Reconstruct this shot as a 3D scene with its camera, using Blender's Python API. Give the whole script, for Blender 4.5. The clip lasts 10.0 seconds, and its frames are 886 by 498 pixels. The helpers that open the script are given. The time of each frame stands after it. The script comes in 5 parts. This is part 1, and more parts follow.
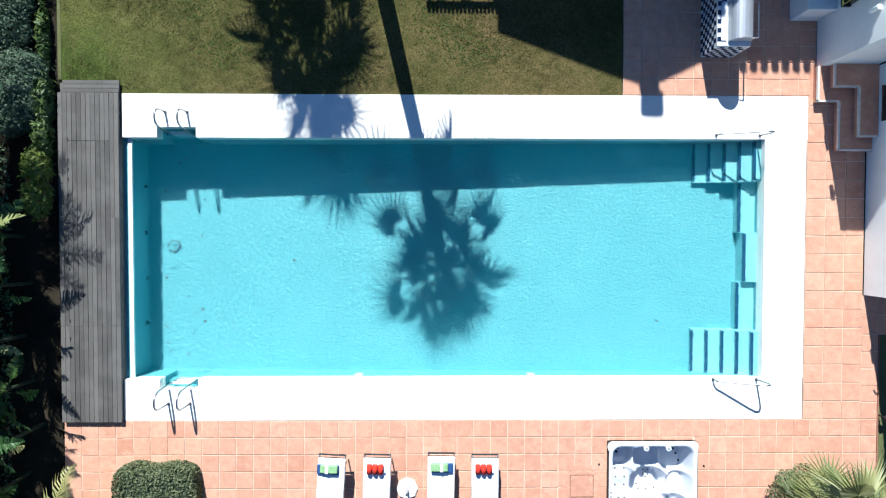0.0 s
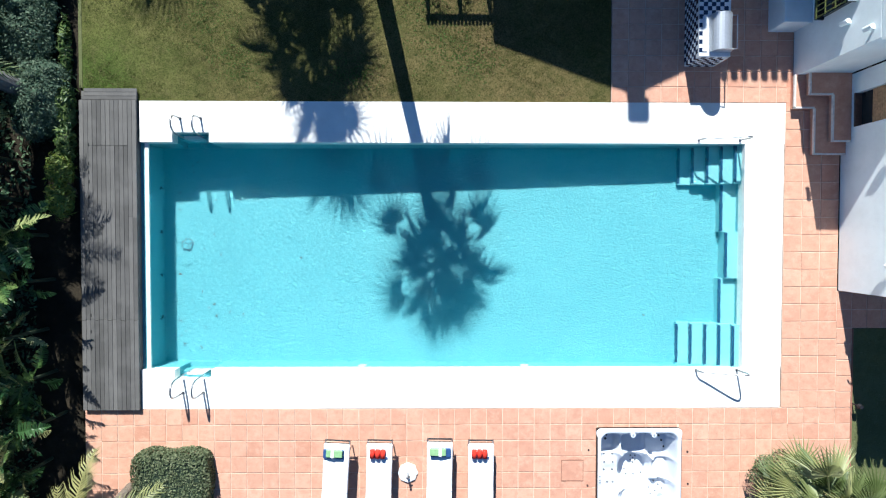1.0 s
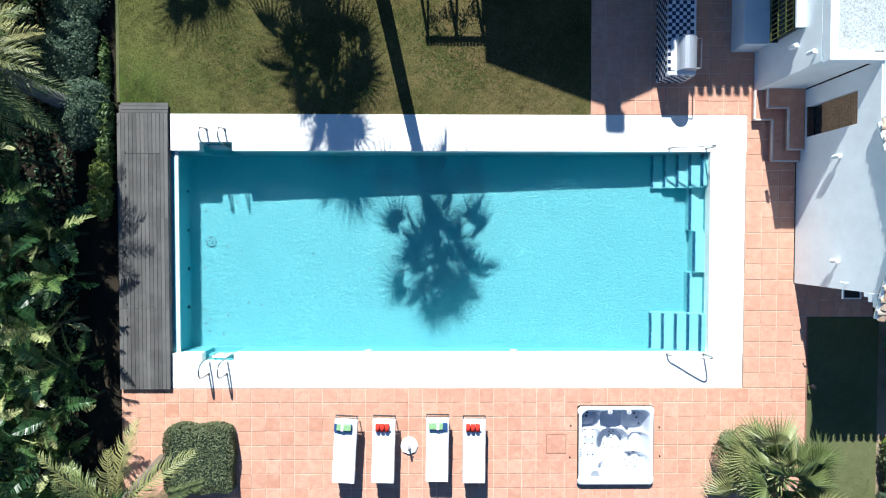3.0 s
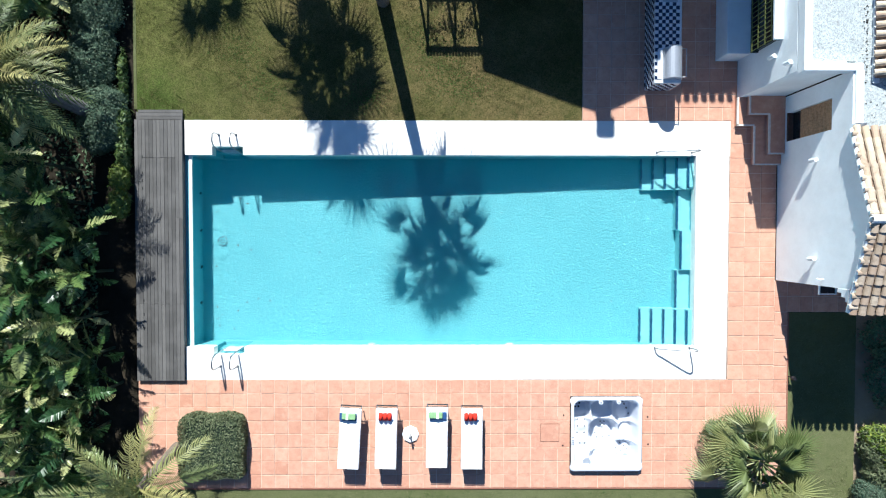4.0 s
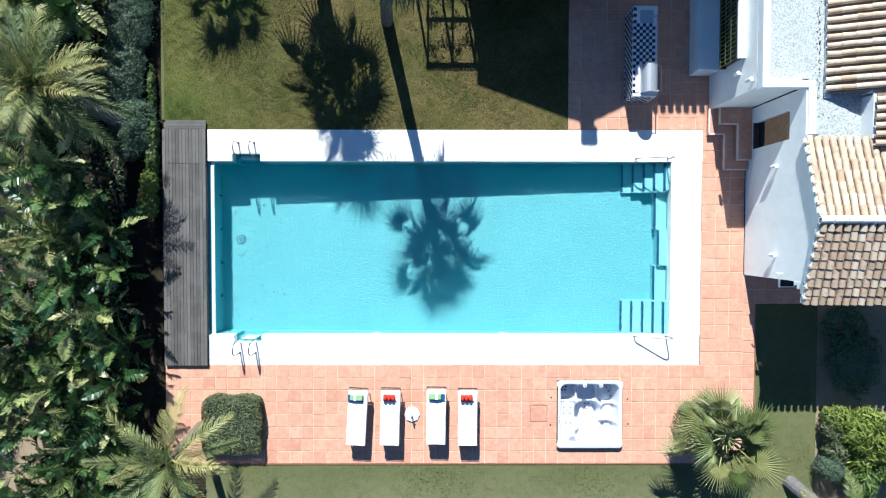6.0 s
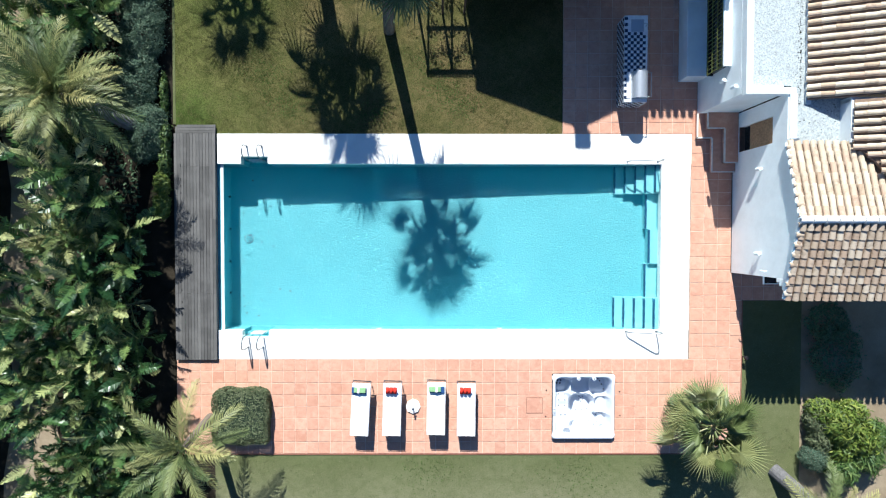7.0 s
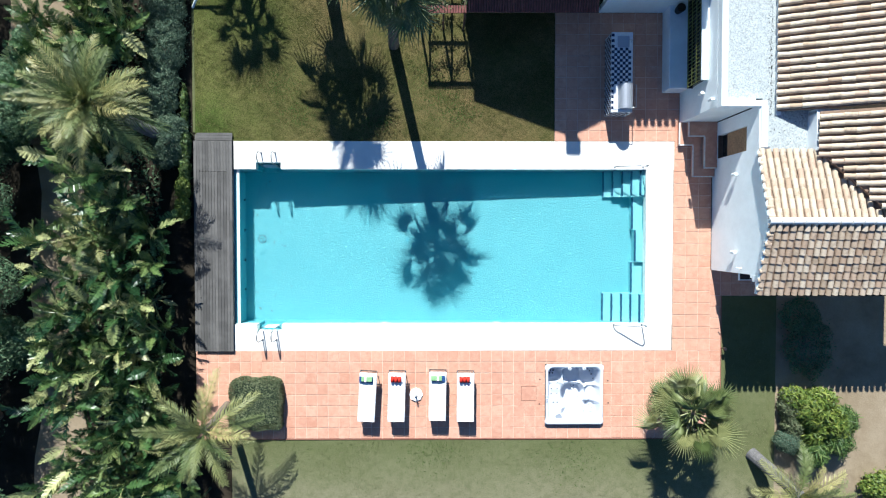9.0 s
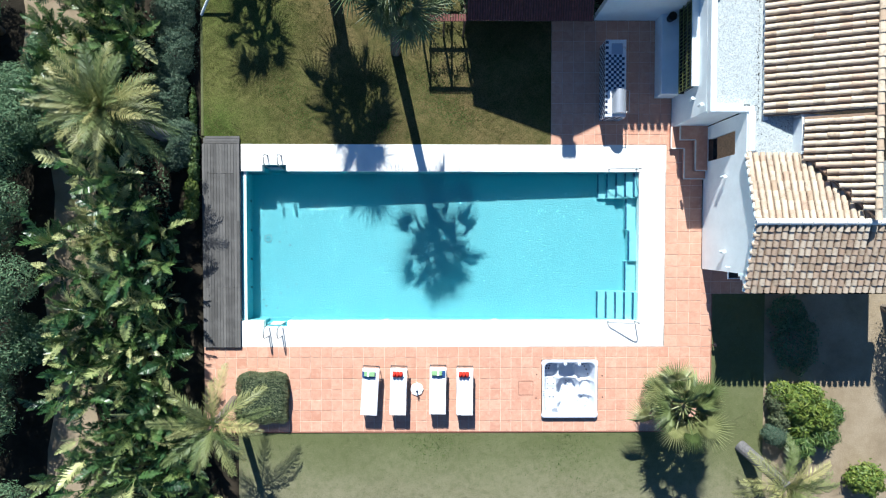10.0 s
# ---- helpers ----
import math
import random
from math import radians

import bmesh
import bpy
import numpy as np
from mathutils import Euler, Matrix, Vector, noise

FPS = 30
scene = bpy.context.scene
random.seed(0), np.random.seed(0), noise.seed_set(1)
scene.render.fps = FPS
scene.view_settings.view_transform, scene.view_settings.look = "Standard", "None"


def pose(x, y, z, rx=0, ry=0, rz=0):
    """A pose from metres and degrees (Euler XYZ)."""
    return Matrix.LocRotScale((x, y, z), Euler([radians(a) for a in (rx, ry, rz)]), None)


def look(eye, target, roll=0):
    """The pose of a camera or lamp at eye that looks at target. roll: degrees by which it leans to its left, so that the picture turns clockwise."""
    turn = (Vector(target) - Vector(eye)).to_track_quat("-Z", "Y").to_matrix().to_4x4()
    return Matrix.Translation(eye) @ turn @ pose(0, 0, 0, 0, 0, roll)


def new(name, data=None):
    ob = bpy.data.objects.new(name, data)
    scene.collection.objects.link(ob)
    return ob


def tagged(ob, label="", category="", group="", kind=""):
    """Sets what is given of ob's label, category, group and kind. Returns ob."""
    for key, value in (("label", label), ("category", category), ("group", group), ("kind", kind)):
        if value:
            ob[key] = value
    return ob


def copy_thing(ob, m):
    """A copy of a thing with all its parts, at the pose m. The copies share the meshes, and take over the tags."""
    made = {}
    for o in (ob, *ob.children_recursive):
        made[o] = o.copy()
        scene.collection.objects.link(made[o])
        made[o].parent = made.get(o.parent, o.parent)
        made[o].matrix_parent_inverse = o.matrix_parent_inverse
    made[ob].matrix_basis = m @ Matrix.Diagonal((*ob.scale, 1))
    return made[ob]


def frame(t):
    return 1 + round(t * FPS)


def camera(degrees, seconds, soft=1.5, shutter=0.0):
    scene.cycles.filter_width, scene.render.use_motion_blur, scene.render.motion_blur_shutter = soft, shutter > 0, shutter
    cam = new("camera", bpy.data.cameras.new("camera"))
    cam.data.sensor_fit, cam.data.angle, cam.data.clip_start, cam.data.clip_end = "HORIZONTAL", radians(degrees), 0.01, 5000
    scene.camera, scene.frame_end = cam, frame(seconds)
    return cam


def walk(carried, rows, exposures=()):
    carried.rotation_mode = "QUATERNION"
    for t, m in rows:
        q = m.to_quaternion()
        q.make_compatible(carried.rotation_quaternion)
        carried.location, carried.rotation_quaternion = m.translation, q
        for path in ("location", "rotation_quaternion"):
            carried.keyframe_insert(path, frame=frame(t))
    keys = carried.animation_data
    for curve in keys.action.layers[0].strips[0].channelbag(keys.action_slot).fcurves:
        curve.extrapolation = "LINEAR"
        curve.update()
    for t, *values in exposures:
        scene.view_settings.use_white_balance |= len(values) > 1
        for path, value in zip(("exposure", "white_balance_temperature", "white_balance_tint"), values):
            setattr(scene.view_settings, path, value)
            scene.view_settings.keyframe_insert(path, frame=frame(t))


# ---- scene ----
# camera: a drone that looks down and climbs
cam = camera(80.0, 10.0, soft=1.15)
PATH = [
    (0.0, -0.754, 0.508, 12.758, -1.32, -0.667, 0.065),
    (0.5, -0.735, 0.5, 13.141, -1.347, -0.639, 0.09),
    (1.0, -0.717, 0.491, 13.548, -1.37, -0.635, 0.058),
    (1.5, -0.699, 0.481, 13.944, -1.381, -0.582, 0.067),
    (2.0, -0.678, 0.47, 14.356, -1.425, -0.564, 0.078),
    (2.5, -0.653, 0.46, 14.763, -1.423, -0.541, 0.078),
    (4.0, -0.579, 0.417, 16.033, -1.346, -0.354, 0.053),
    (4.5, -0.55, 0.408, 16.455, -1.359, -0.289, 0.069),
    (5.0, -0.522, 0.401, 16.88, -1.396, -0.252, 0.053),
    (5.5, -0.504, 0.396, 17.276, -1.411, -0.213, 0.063),
    (7.0, -0.499, 0.371, 18.443, -1.41, -0.234, 0.045),
    (7.5, -0.513, 0.367, 18.805, -1.425, -0.246, 0.052),
    (8.0, -0.538, 0.366, 19.161, -1.405, -0.299, 0.056),
    (8.5, -0.568, 0.366, 19.506, -1.371, -0.356, 0.031),
    (9.0, -0.6, 0.366, 19.853, -1.377, -0.43, 0.008),
    (9.5, -0.631, 0.368, 20.196, -1.392, -0.488, 0.034),
    (10.0, -0.66, 0.369, 20.552, -1.393, -0.569, 0.046),
]
walk(cam, [(t, pose(x, y, z, rx, ry, rz)) for t, x, y, z, rx, ry, rz in PATH], exposures=[(0.0, 0.95, 6050, 5), (10.0, 0.95, 6050, 5)])

# world, sun, exposure
SUN_EL, SUN_AZ = 37.0, 9.7   # height of the sun; the shadows fall 9.7 degrees off -y towards +x
world = bpy.data.worlds.new("world")
scene.world = world
world.use_nodes = True
wn = world.node_tree.nodes
sky = wn.new("ShaderNodeTexSky")
sky.sky_type, sky.sun_disc = "NISHITA", False
sky.sun_elevation, sky.sun_rotation = radians(SUN_EL), radians(-SUN_AZ)
wn["Background"].inputs["Strength"].default_value = 0.056
sky.air_density, sky.dust_density, sky.ozone_density = 1.0, 0.0, 10.0
world.node_tree.links.new(sky.outputs[0], wn["Background"].inputs["Color"])
sun = new("sun", bpy.data.lights.new("sun", "SUN"))
sun.data.energy, sun.data.angle, sun.data.color = 5.0, radians(0.5), (1.0, 0.965, 0.905)
sun_from = Vector((-math.sin(radians(SUN_AZ)) * math.cos(radians(SUN_EL)), math.cos(radians(SUN_AZ)) * math.cos(radians(SUN_EL)), math.sin(radians(SUN_EL))))
sun.matrix_world = look(sun_from * 60, (0, 0, 0))


# ---- materials ----
class Shader:
    """A node material with a few shorthands."""

    def __init__(self, name, rough=0.6, metal=0.0, spec=0.5):
        self.m = bpy.data.materials.new(name)
        self.m.use_nodes = True
        self.t = self.m.node_tree
        self.b = self.t.nodes["Principled BSDF"]
        self.b.inputs["Roughness"].default_value = rough
        self.b.inputs["Metallic"].default_value = metal
        self.b.inputs["Specular IOR Level"].default_value = spec
        self.place = self.t.nodes.new("ShaderNodeNewGeometry").outputs["Position"]

    def link(self, a, b):
        self.t.links.new(a, b)

    def noise(self, scale, detail=4.0, rough=0.6, vec=None, stretch=None):
        n = self.t.nodes.new("ShaderNodeTexNoise")
        n.inputs["Scale"].default_value, n.inputs["Detail"].default_value, n.inputs["Roughness"].default_value = scale, detail, rough
        src = vec or self.place
        if stretch:
            k = self.t.nodes.new("ShaderNodeMapping")
            k.inputs["Scale"].default_value = stretch
            self.link(src, k.inputs["Vector"])
            src = k.outputs[0]
        self.link(src, n.inputs["Vector"])
        return n.outputs["Fac"]

    def ramp(self, fac, stops):
        r = self.t.nodes.new("ShaderNodeValToRGB")
        e = r.color_ramp.elements
        while len(e) < len(stops):
            e.new(0.5)
        for k, (p, c) in zip(e, stops):
            k.position, k.color = p, (*c, 1)
        self.link(fac, r.inputs[0])
        return r.outputs[0]

    def mix(self, fac, a, b, how="MIX"):
        n = self.t.nodes.new("ShaderNodeMix")
        n.data_type, n.blend_type = "RGBA", how
        for v, k in ((fac, n.inputs[0]), (a, n.inputs[6]), (b, n.inputs[7])):
            if isinstance(v, (int, float)):
                k.default_value = v
            elif isinstance(v, tuple):
                k.default_value = (*v, 1)
            else:
                self.link(v, k)
        return n.outputs[2]

    def info(self):
        return self.t.nodes.new("ShaderNodeObjectInfo").outputs["Random"]

    def island(self):
        return self.t.nodes.new("ShaderNodeNewGeometry").outputs["Random Per Island"]

    def color(self, c):
        if isinstance(c, tuple):
            self.b.inputs["Base Color"].default_value = (*c, 1)
        else:
            self.link(c, self.b.inputs["Base Color"])
        return self

    def bump(self, h, strength=0.3, dist=0.01):
        n = self.t.nodes.new("ShaderNodeBump")
        n.inputs["Strength"].default_value, n.inputs["Distance"].default_value = strength, dist
        self.link(h, n.inputs["Height"])
        self.link(n.outputs[0], self.b.inputs["Normal"])
        return self


def plain(name, c, rough=0.5, metal=0.0, vary=0.15, scale=12.0, bump=0.1):
    s = Shader(name, rough, metal)
    n = s.noise(scale)
    d = tuple(v * (1 - vary) for v in c)
    l = tuple(min(1, v * (1 + vary)) for v in c)
    s.color(s.ramp(n, [(0.3, d), (0.7, l)]))
    if bump:
        s.bump(s.noise(scale * 6), bump, 0.004)
    return s.m


def make_tile():
    s = Shader("terracotta", 0.75, 0, 0.25)
    own = s.ramp(s.info(), [(0.0, (0.48, 0.222, 0.146)), (0.1, (0.535, 0.27, 0.187)), (0.5, (0.565, 0.298, 0.207)), (0.88, (0.588, 0.318, 0.223)), (1.0, (0.635, 0.37, 0.265))])
    stain = s.mix(s.ramp(s.noise(0.8, 6, 0.7), [(0.35, (0, 0, 0)), (0.75, (0.7, 0.7, 0.7))]), own, (0.62, 0.36, 0.255))
    wear = s.mix(s.ramp(s.noise(5, 7, 0.75), [(0.45, (0, 0, 0)), (0.72, (0.75, 0.75, 0.75))]), stain, (0.42, 0.19, 0.13))
    pale = s.mix(s.ramp(s.noise(3.1, 6, 0.8), [(0.5, (0, 0, 0)), (0.7, (0.7, 0.7, 0.7))]), wear, (0.68, 0.43, 0.315))
    s.color(s.mix(s.ramp(s.noise(60, 4), [(0.3, (0, 0, 0)), (0.9, (0.3, 0.3, 0.3))]), pale, (0.66, 0.42, 0.305)))
    return s.bump(s.noise(25, 6), 0.25, 0.006).m


def make_grass():
    s = Shader("turf", 0.95, 0, 0.03)
    big = s.noise(0.26, 4, 0.55)
    mid = s.noise(1.7, 8, 0.75)
    fine = s.noise(24, 8, 0.85)
    green = s.ramp(big, [(0.4, (0.085, 0.135, 0.03)), (0.62, (0.15, 0.16, 0.05))])
    dry = s.ramp(big, [(0.38, (0.115, 0.11, 0.038)), (0.62, (0.21, 0.15, 0.072))])
    part_xyz = s.t.nodes.new("ShaderNodeSeparateXYZ")
    s.link(s.place, part_xyz.inputs[0])
    rng_x = s.t.nodes.new("ShaderNodeMapRange")      # greener towards the thicket
    rng_x.inputs["From Min"].default_value, rng_x.inputs["From Max"].default_value = -9.0, -5.0
    s.link(part_xyz.outputs[0], rng_x.inputs["Value"])
    c = s.mix(rng_x.outputs[0], green, dry)
    c = s.mix(s.ramp(mid, [(0.44, (0, 0, 0)), (0.68, (0.8, 0.8, 0.8))]), c, (0.045, 0.06, 0.016))
    c = s.mix(s.ramp(s.noise(4.5, 8, 0.8), [(0.5, (0, 0, 0)), (0.72, (0.7, 0.7, 0.7))]), c, (0.165, 0.14, 0.066))
    c = s.mix(s.ramp(fine, [(0.44, (0, 0, 0)), (0.6, (0.85, 0.85, 0.85))]), c, (0.026, 0.034, 0.009))
    s.color(s.mix(s.ramp(s.noise(60, 4, 0.8), [(0.52, (0, 0, 0)), (0.75, (0.7, 0.7, 0.7))]), c, (0.2, 0.17, 0.085)))
    return s.bump(s.mix(0.5, fine, s.noise(90, 4, 0.8)), 0.8, 0.04).m


def make_grass_south():
    s = Shader("turf_pale", 0.95, 0, 0.03)
    big = s.noise(0.5, 7, 0.65, stretch=(0.55, 1.0, 1.0))
    fine = s.noise(26, 6, 0.8)
    xyz = s.t.nodes.new("ShaderNodeSeparateXYZ")
    s.link(s.place, xyz.inputs[0])
    dry = s.t.nodes.new("ShaderNodeMapRange")        # greener along the terrace, bare further out
    dry.inputs["From Min"].default_value, dry.inputs["From Max"].default_value = -7.6, -9.9
    s.link(xyz.outputs[1], dry.inputs["Value"])
    blend = s.mix(0.5, big, dry.outputs[0])
    c = s.ramp(blend, [(0.22, (0.14, 0.152, 0.07)), (0.48, (0.185, 0.187, 0.102)), (0.72, (0.245, 0.228, 0.145))])
    c = s.mix(s.ramp(s.noise(3.2, 8, 0.78), [(0.45, (0, 0, 0)), (0.75, (0.55, 0.55, 0.55))]), c, (0.075, 0.1, 0.035))
    c = s.mix(s.ramp(fine, [(0.4, (0, 0, 0)), (0.75, (0.5, 0.5, 0.5))]), c, (0.045, 0.062, 0.022))
    s.color(c)
    return s.bump(fine, 0.6, 0.03).m


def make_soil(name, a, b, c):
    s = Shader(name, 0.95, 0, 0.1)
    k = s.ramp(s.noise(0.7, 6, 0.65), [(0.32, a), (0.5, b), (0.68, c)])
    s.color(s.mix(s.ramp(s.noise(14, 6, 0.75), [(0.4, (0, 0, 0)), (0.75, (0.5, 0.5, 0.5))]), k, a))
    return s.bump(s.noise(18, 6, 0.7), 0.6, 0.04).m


def make_deck():
    s = Shader("weathered_wood", 0.7, 0, 0.3)
    own = s.ramp(s.info(), [(0.0, (0.082, 0.079, 0.076)), (0.5, (0.118, 0.114, 0.11)), (1.0, (0.16, 0.153, 0.146))])
    grain = s.noise(9, 6, 0.7, stretch=(9, 0.5, 1))
    c = s.mix(s.ramp(grain, [(0.35, (0, 0, 0)), (0.7, (0.6, 0.6, 0.6))]), own, (0.055, 0.052, 0.052))
    s.color(s.mix(s.ramp(s.noise(1.6, 5), [(0.45, (0, 0, 0)), (0.75, (0.5, 0.5, 0.5))]), c, (0.185, 0.178, 0.172)))
    return s.bump(grain, 0.4, 0.005).m


def make_plaster(name, c, scale=1.0):
    s = Shader(name, 0.8, 0, 0.2)
    d = tuple(v * 0.9 for v in c)
    k = s.ramp(s.noise(0.9 * scale, 6, 0.7), [(0.35, d), (0.6, c)])
    s.color(s.mix(s.ramp(s.noise(9 * scale, 5), [(0.6, (0, 0, 0)), (0.85, (0.25, 0.25, 0.25))]), k, tuple(v * 0.72 for v in c)))
    return s.bump(s.noise(30, 5), 0.2, 0.006).m


def make_pool():
    s = Shader("pool_plaster", 0.55, 0, 0.3)
    k = s.ramp(s.noise(0.5, 5), [(0.35, (0.1, 0.338, 0.388)), (0.65, (0.112, 0.364, 0.415))])
    # pale stretched flecks paint the ripple light of the water onto the plaster
    k = s.mix(s.ramp(s.noise(13, 5, 0.7, stretch=(1.0, 1.6, 1)), [(0.42, (0, 0, 0)), (0.62, (0.55, 0.55, 0.55))]), k, (0.16, 0.41, 0.455))
    s.color(s.mix(s.ramp(s.noise(5, 6, 0.75), [(0.55, (0, 0, 0)), (0.85, (0.4, 0.4, 0.4))]), k, (0.075, 0.285, 0.35)))
    return s.bump(s.noise(15, 3, 0.6, stretch=(1.0, 1.7, 1)), 0.75, 0.028).m


def make_mosaic():
    s = Shader("mosaic_blue", 0.3)
    v = s.t.nodes.new("ShaderNodeTexVoronoi")
    v.inputs["Scale"].default_value = 30
    s.link(s.place, v.inputs["Vector"])
    s.color(s.mix(v.outputs["Color"], (0.006, 0.035, 0.09), (0.012, 0.07, 0.15)))
    return s.m


def make_water():
    """Clear water: bends the view a little by its ripples, mirrors by Fresnel."""
    m = bpy.data.materials.new("water")
    m.use_nodes = True
    t = m.node_tree
    t.nodes.clear()
    out = t.nodes.new("ShaderNodeOutputMaterial")
    ref = t.nodes.new("ShaderNodeBsdfRefraction")
    ref.inputs["IOR"].default_value, ref.inputs["Roughness"].default_value = 1.08, 0.0
    ref.inputs["Color"].default_value = (0.93, 1, 1, 1)
    glo = t.nodes.new("ShaderNodeBsdfGlossy")
    glo.inputs["Roughness"].default_value = 0.028
    fr = t.nodes.new("ShaderNodeFresnel")
    fr.inputs["IOR"].default_value = 1.33
    mix = t.nodes.new("ShaderNodeMixShader")
    veil = t.nodes.new("ShaderNodeBsdfDiffuse")      # slight turbidity of the water
    veil.inputs["Color"].default_value = (0.0, 0.42, 0.62, 1)
    body = t.nodes.new("ShaderNodeMixShader")
    body.inputs[0].default_value = 0.04
    geo = t.nodes.new("ShaderNodeNewGeometry")
    n1 = t.nodes.new("ShaderNodeTexNoise")
    n1.inputs["Scale"].default_value, n1.inputs["Detail"].default_value, n1.inputs["Distortion"].default_value = 8.0, 4, 1.0
    bump = t.nodes.new("ShaderNodeBump")
    bump.inputs["Strength"].default_value, bump.inputs["Distance"].default_value = 0.7, 0.07
    for a, b in ((geo.outputs["Position"], n1.inputs["Vector"]), (n1.outputs["Fac"], bump.inputs["Height"]), (bump.outputs[0], ref.inputs["Normal"]),
                 (bump.outputs[0], glo.inputs["Normal"]), (bump.outputs[0], fr.inputs["Normal"]), (fr.outputs[0], mix.inputs[0]),
                 (ref.outputs[0], body.inputs[1]), (veil.outputs[0], body.inputs[2]), (body.outputs[0], mix.inputs[1]), (glo.outputs[0], mix.inputs[2]), (mix.outputs[0], out.inputs[0])):
        t.links.new(a, b)
    return m


def make_roof(name, tones):
    s = Shader(name, 0.85, 0, 0.2)
    own = s.ramp(s.info(), [(k / (len(tones) - 1), c) for k, c in enumerate(tones)])
    c = s.mix(s.ramp(s.noise(4, 7, 0.75), [(0.5, (0, 0, 0)), (0.72, (0.7, 0.7, 0.7))]), own, (0.19, 0.14, 0.105))
    s.color(s.mix(s.ramp(s.noise(30, 5, 0.8), [(0.55, (0, 0, 0)), (0.8, (0.6, 0.6, 0.6))]), c, (0.5, 0.43, 0.33)))
    return s.bump(s.noise(35, 5), 0.3, 0.006).m


def make_leaf(name, tones, rough=0.45, trans=0.25, per="info", spec=0.4):
    s = Shader(name, rough, 0, spec)
    r = s.island() if per == "island" else s.info()
    own = s.ramp(r, [(k / (len(tones) - 1), c) for k, c in enumerate(tones)])
    c = s.mix(s.ramp(s.noise(3, 4), [(0.4, (0, 0, 0)), (0.75, (0.5, 0.5, 0.5))]), own, tuple(v * 0.7 for v in tones[0]))
    s.color(c)
    tr = s.t.nodes.new("ShaderNodeBsdfTranslucent")
    s.link(c, tr.inputs["Color"])
    mx = s.t.nodes.new("ShaderNodeMixShader")
    mx.inputs[0].default_value = trans
    s.link(s.b.outputs[0], mx.inputs[1])
    s.link(tr.outputs[0], mx.inputs[2])
    s.link(mx.outputs[0], s.t.nodes["Material Output"].inputs[0])
    return s.m


def make_gravel():
    s = Shader("white_gravel", 0.9, 0, 0.15)
    v = s.t.nodes.new("ShaderNodeTexVoronoi")
    v.inputs["Scale"].default_value = 34
    s.link(s.place, v.inputs["Vector"])
    c = s.ramp(v.outputs["Color"], [(0.1, (0.29, 0.325, 0.335)), (0.4, (0.41, 0.45, 0.46)), (0.8, (0.53, 0.575, 0.58))])
    c = s.mix(s.ramp(s.noise(7, 6, 0.8), [(0.54, (0, 0, 0)), (0.68, (0.8, 0.8, 0.8))]), c, (0.24, 0.24, 0.235))
    s.color(s.mix(s.ramp(s.noise(24, 5, 0.8), [(0.6, (0, 0, 0)), (0.68, (0.9, 0.9, 0.9))]), c, (0.16, 0.16, 0.15)))
    return s.bump(v.outputs["Distance"], 0.35, 0.015).m


def make_bark():
    s = Shader("bark", 0.9, 0, 0.15)
    n = s.noise(9, 6, 0.7, stretch=(1, 1, 4))
    s.color(s.ramp(n, [(0.3, (0.1, 0.08, 0.06)), (0.7, (0.26, 0.22, 0.18))]))
    return s.bump(n, 0.8, 0.03).m


M_TILE, M_GRASS, M_GRASS_S, M_DECK = make_tile(), make_grass(), make_grass_south(), make_deck()
# soil kept near black: the shade between the plants is in its colour
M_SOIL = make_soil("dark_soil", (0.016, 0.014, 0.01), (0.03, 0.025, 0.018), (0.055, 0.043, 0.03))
M_SAND = make_soil("sandy_earth", (0.22, 0.168, 0.11), (0.3, 0.238, 0.162), (0.36, 0.292, 0.208))
M_MORTAR = plain("mortar", (0.68, 0.5, 0.385), 0.9, 0, 0.12, 6)
M_COPING = make_plaster("coping_stone", (0.86, 0.845, 0.8))
M_WHITE = make_plaster("white_render", (0.825, 0.88, 0.895))
# pool plaster lightened: the brighter look under shallow water is in the colour
M_STEP_SHALLOW = plain("shallow_water_pale", (0.2, 0.46, 0.5), 0.5, 0, 0.08, 6)
M_POOL, M_MOSAIC, M_WATER, M_GRAVEL, M_BARK = make_pool(), make_mosaic(), make_water(), make_gravel(), make_bark()
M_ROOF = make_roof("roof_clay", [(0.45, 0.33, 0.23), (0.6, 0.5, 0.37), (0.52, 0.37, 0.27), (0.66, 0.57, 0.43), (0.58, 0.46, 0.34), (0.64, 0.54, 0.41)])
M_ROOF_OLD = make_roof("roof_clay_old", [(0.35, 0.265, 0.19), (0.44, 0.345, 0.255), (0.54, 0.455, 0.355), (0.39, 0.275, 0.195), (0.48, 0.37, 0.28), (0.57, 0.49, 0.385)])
M_ROOF_PAN = plain("roof_channel", (0.25, 0.17, 0.12), 0.9)
M_STEEL = plain("stainless_steel", (0.42, 0.43, 0.45), 0.3, 1.0, 0.04, 30, 0)
M_DARK = plain("dark_metal", (0.03, 0.03, 0.035), 0.5, 0.6, 0.2)
M_CUSHION = plain("white_canvas", (0.84, 0.84, 0.83), 0.85, 0, 0.03, 5)
M_RED = plain("red_towelling", (0.62, 0.03, 0.015), 0.95, 0, 0.2, 30, 0.5)
M_BLUE = plain("blue_towelling", (0.02, 0.07, 0.2), 0.95, 0, 0.2, 30, 0.5)
M_GREEN = plain("green_towelling", (0.26, 0.45, 0.22), 0.95, 0, 0.2, 30, 0.5)
M_ACRYLIC = plain("white_acrylic", (0.66, 0.69, 0.74), 0.18, 0, 0.03, 4, 0)
M_GREY_PLASTIC = plain("grey_plastic", (0.3, 0.33, 0.38), 0.4, 0, 0.05, 8, 0)
M_BLACK = plain("black_rubber", (0.012, 0.012, 0.013), 0.6, 0, 0.2)
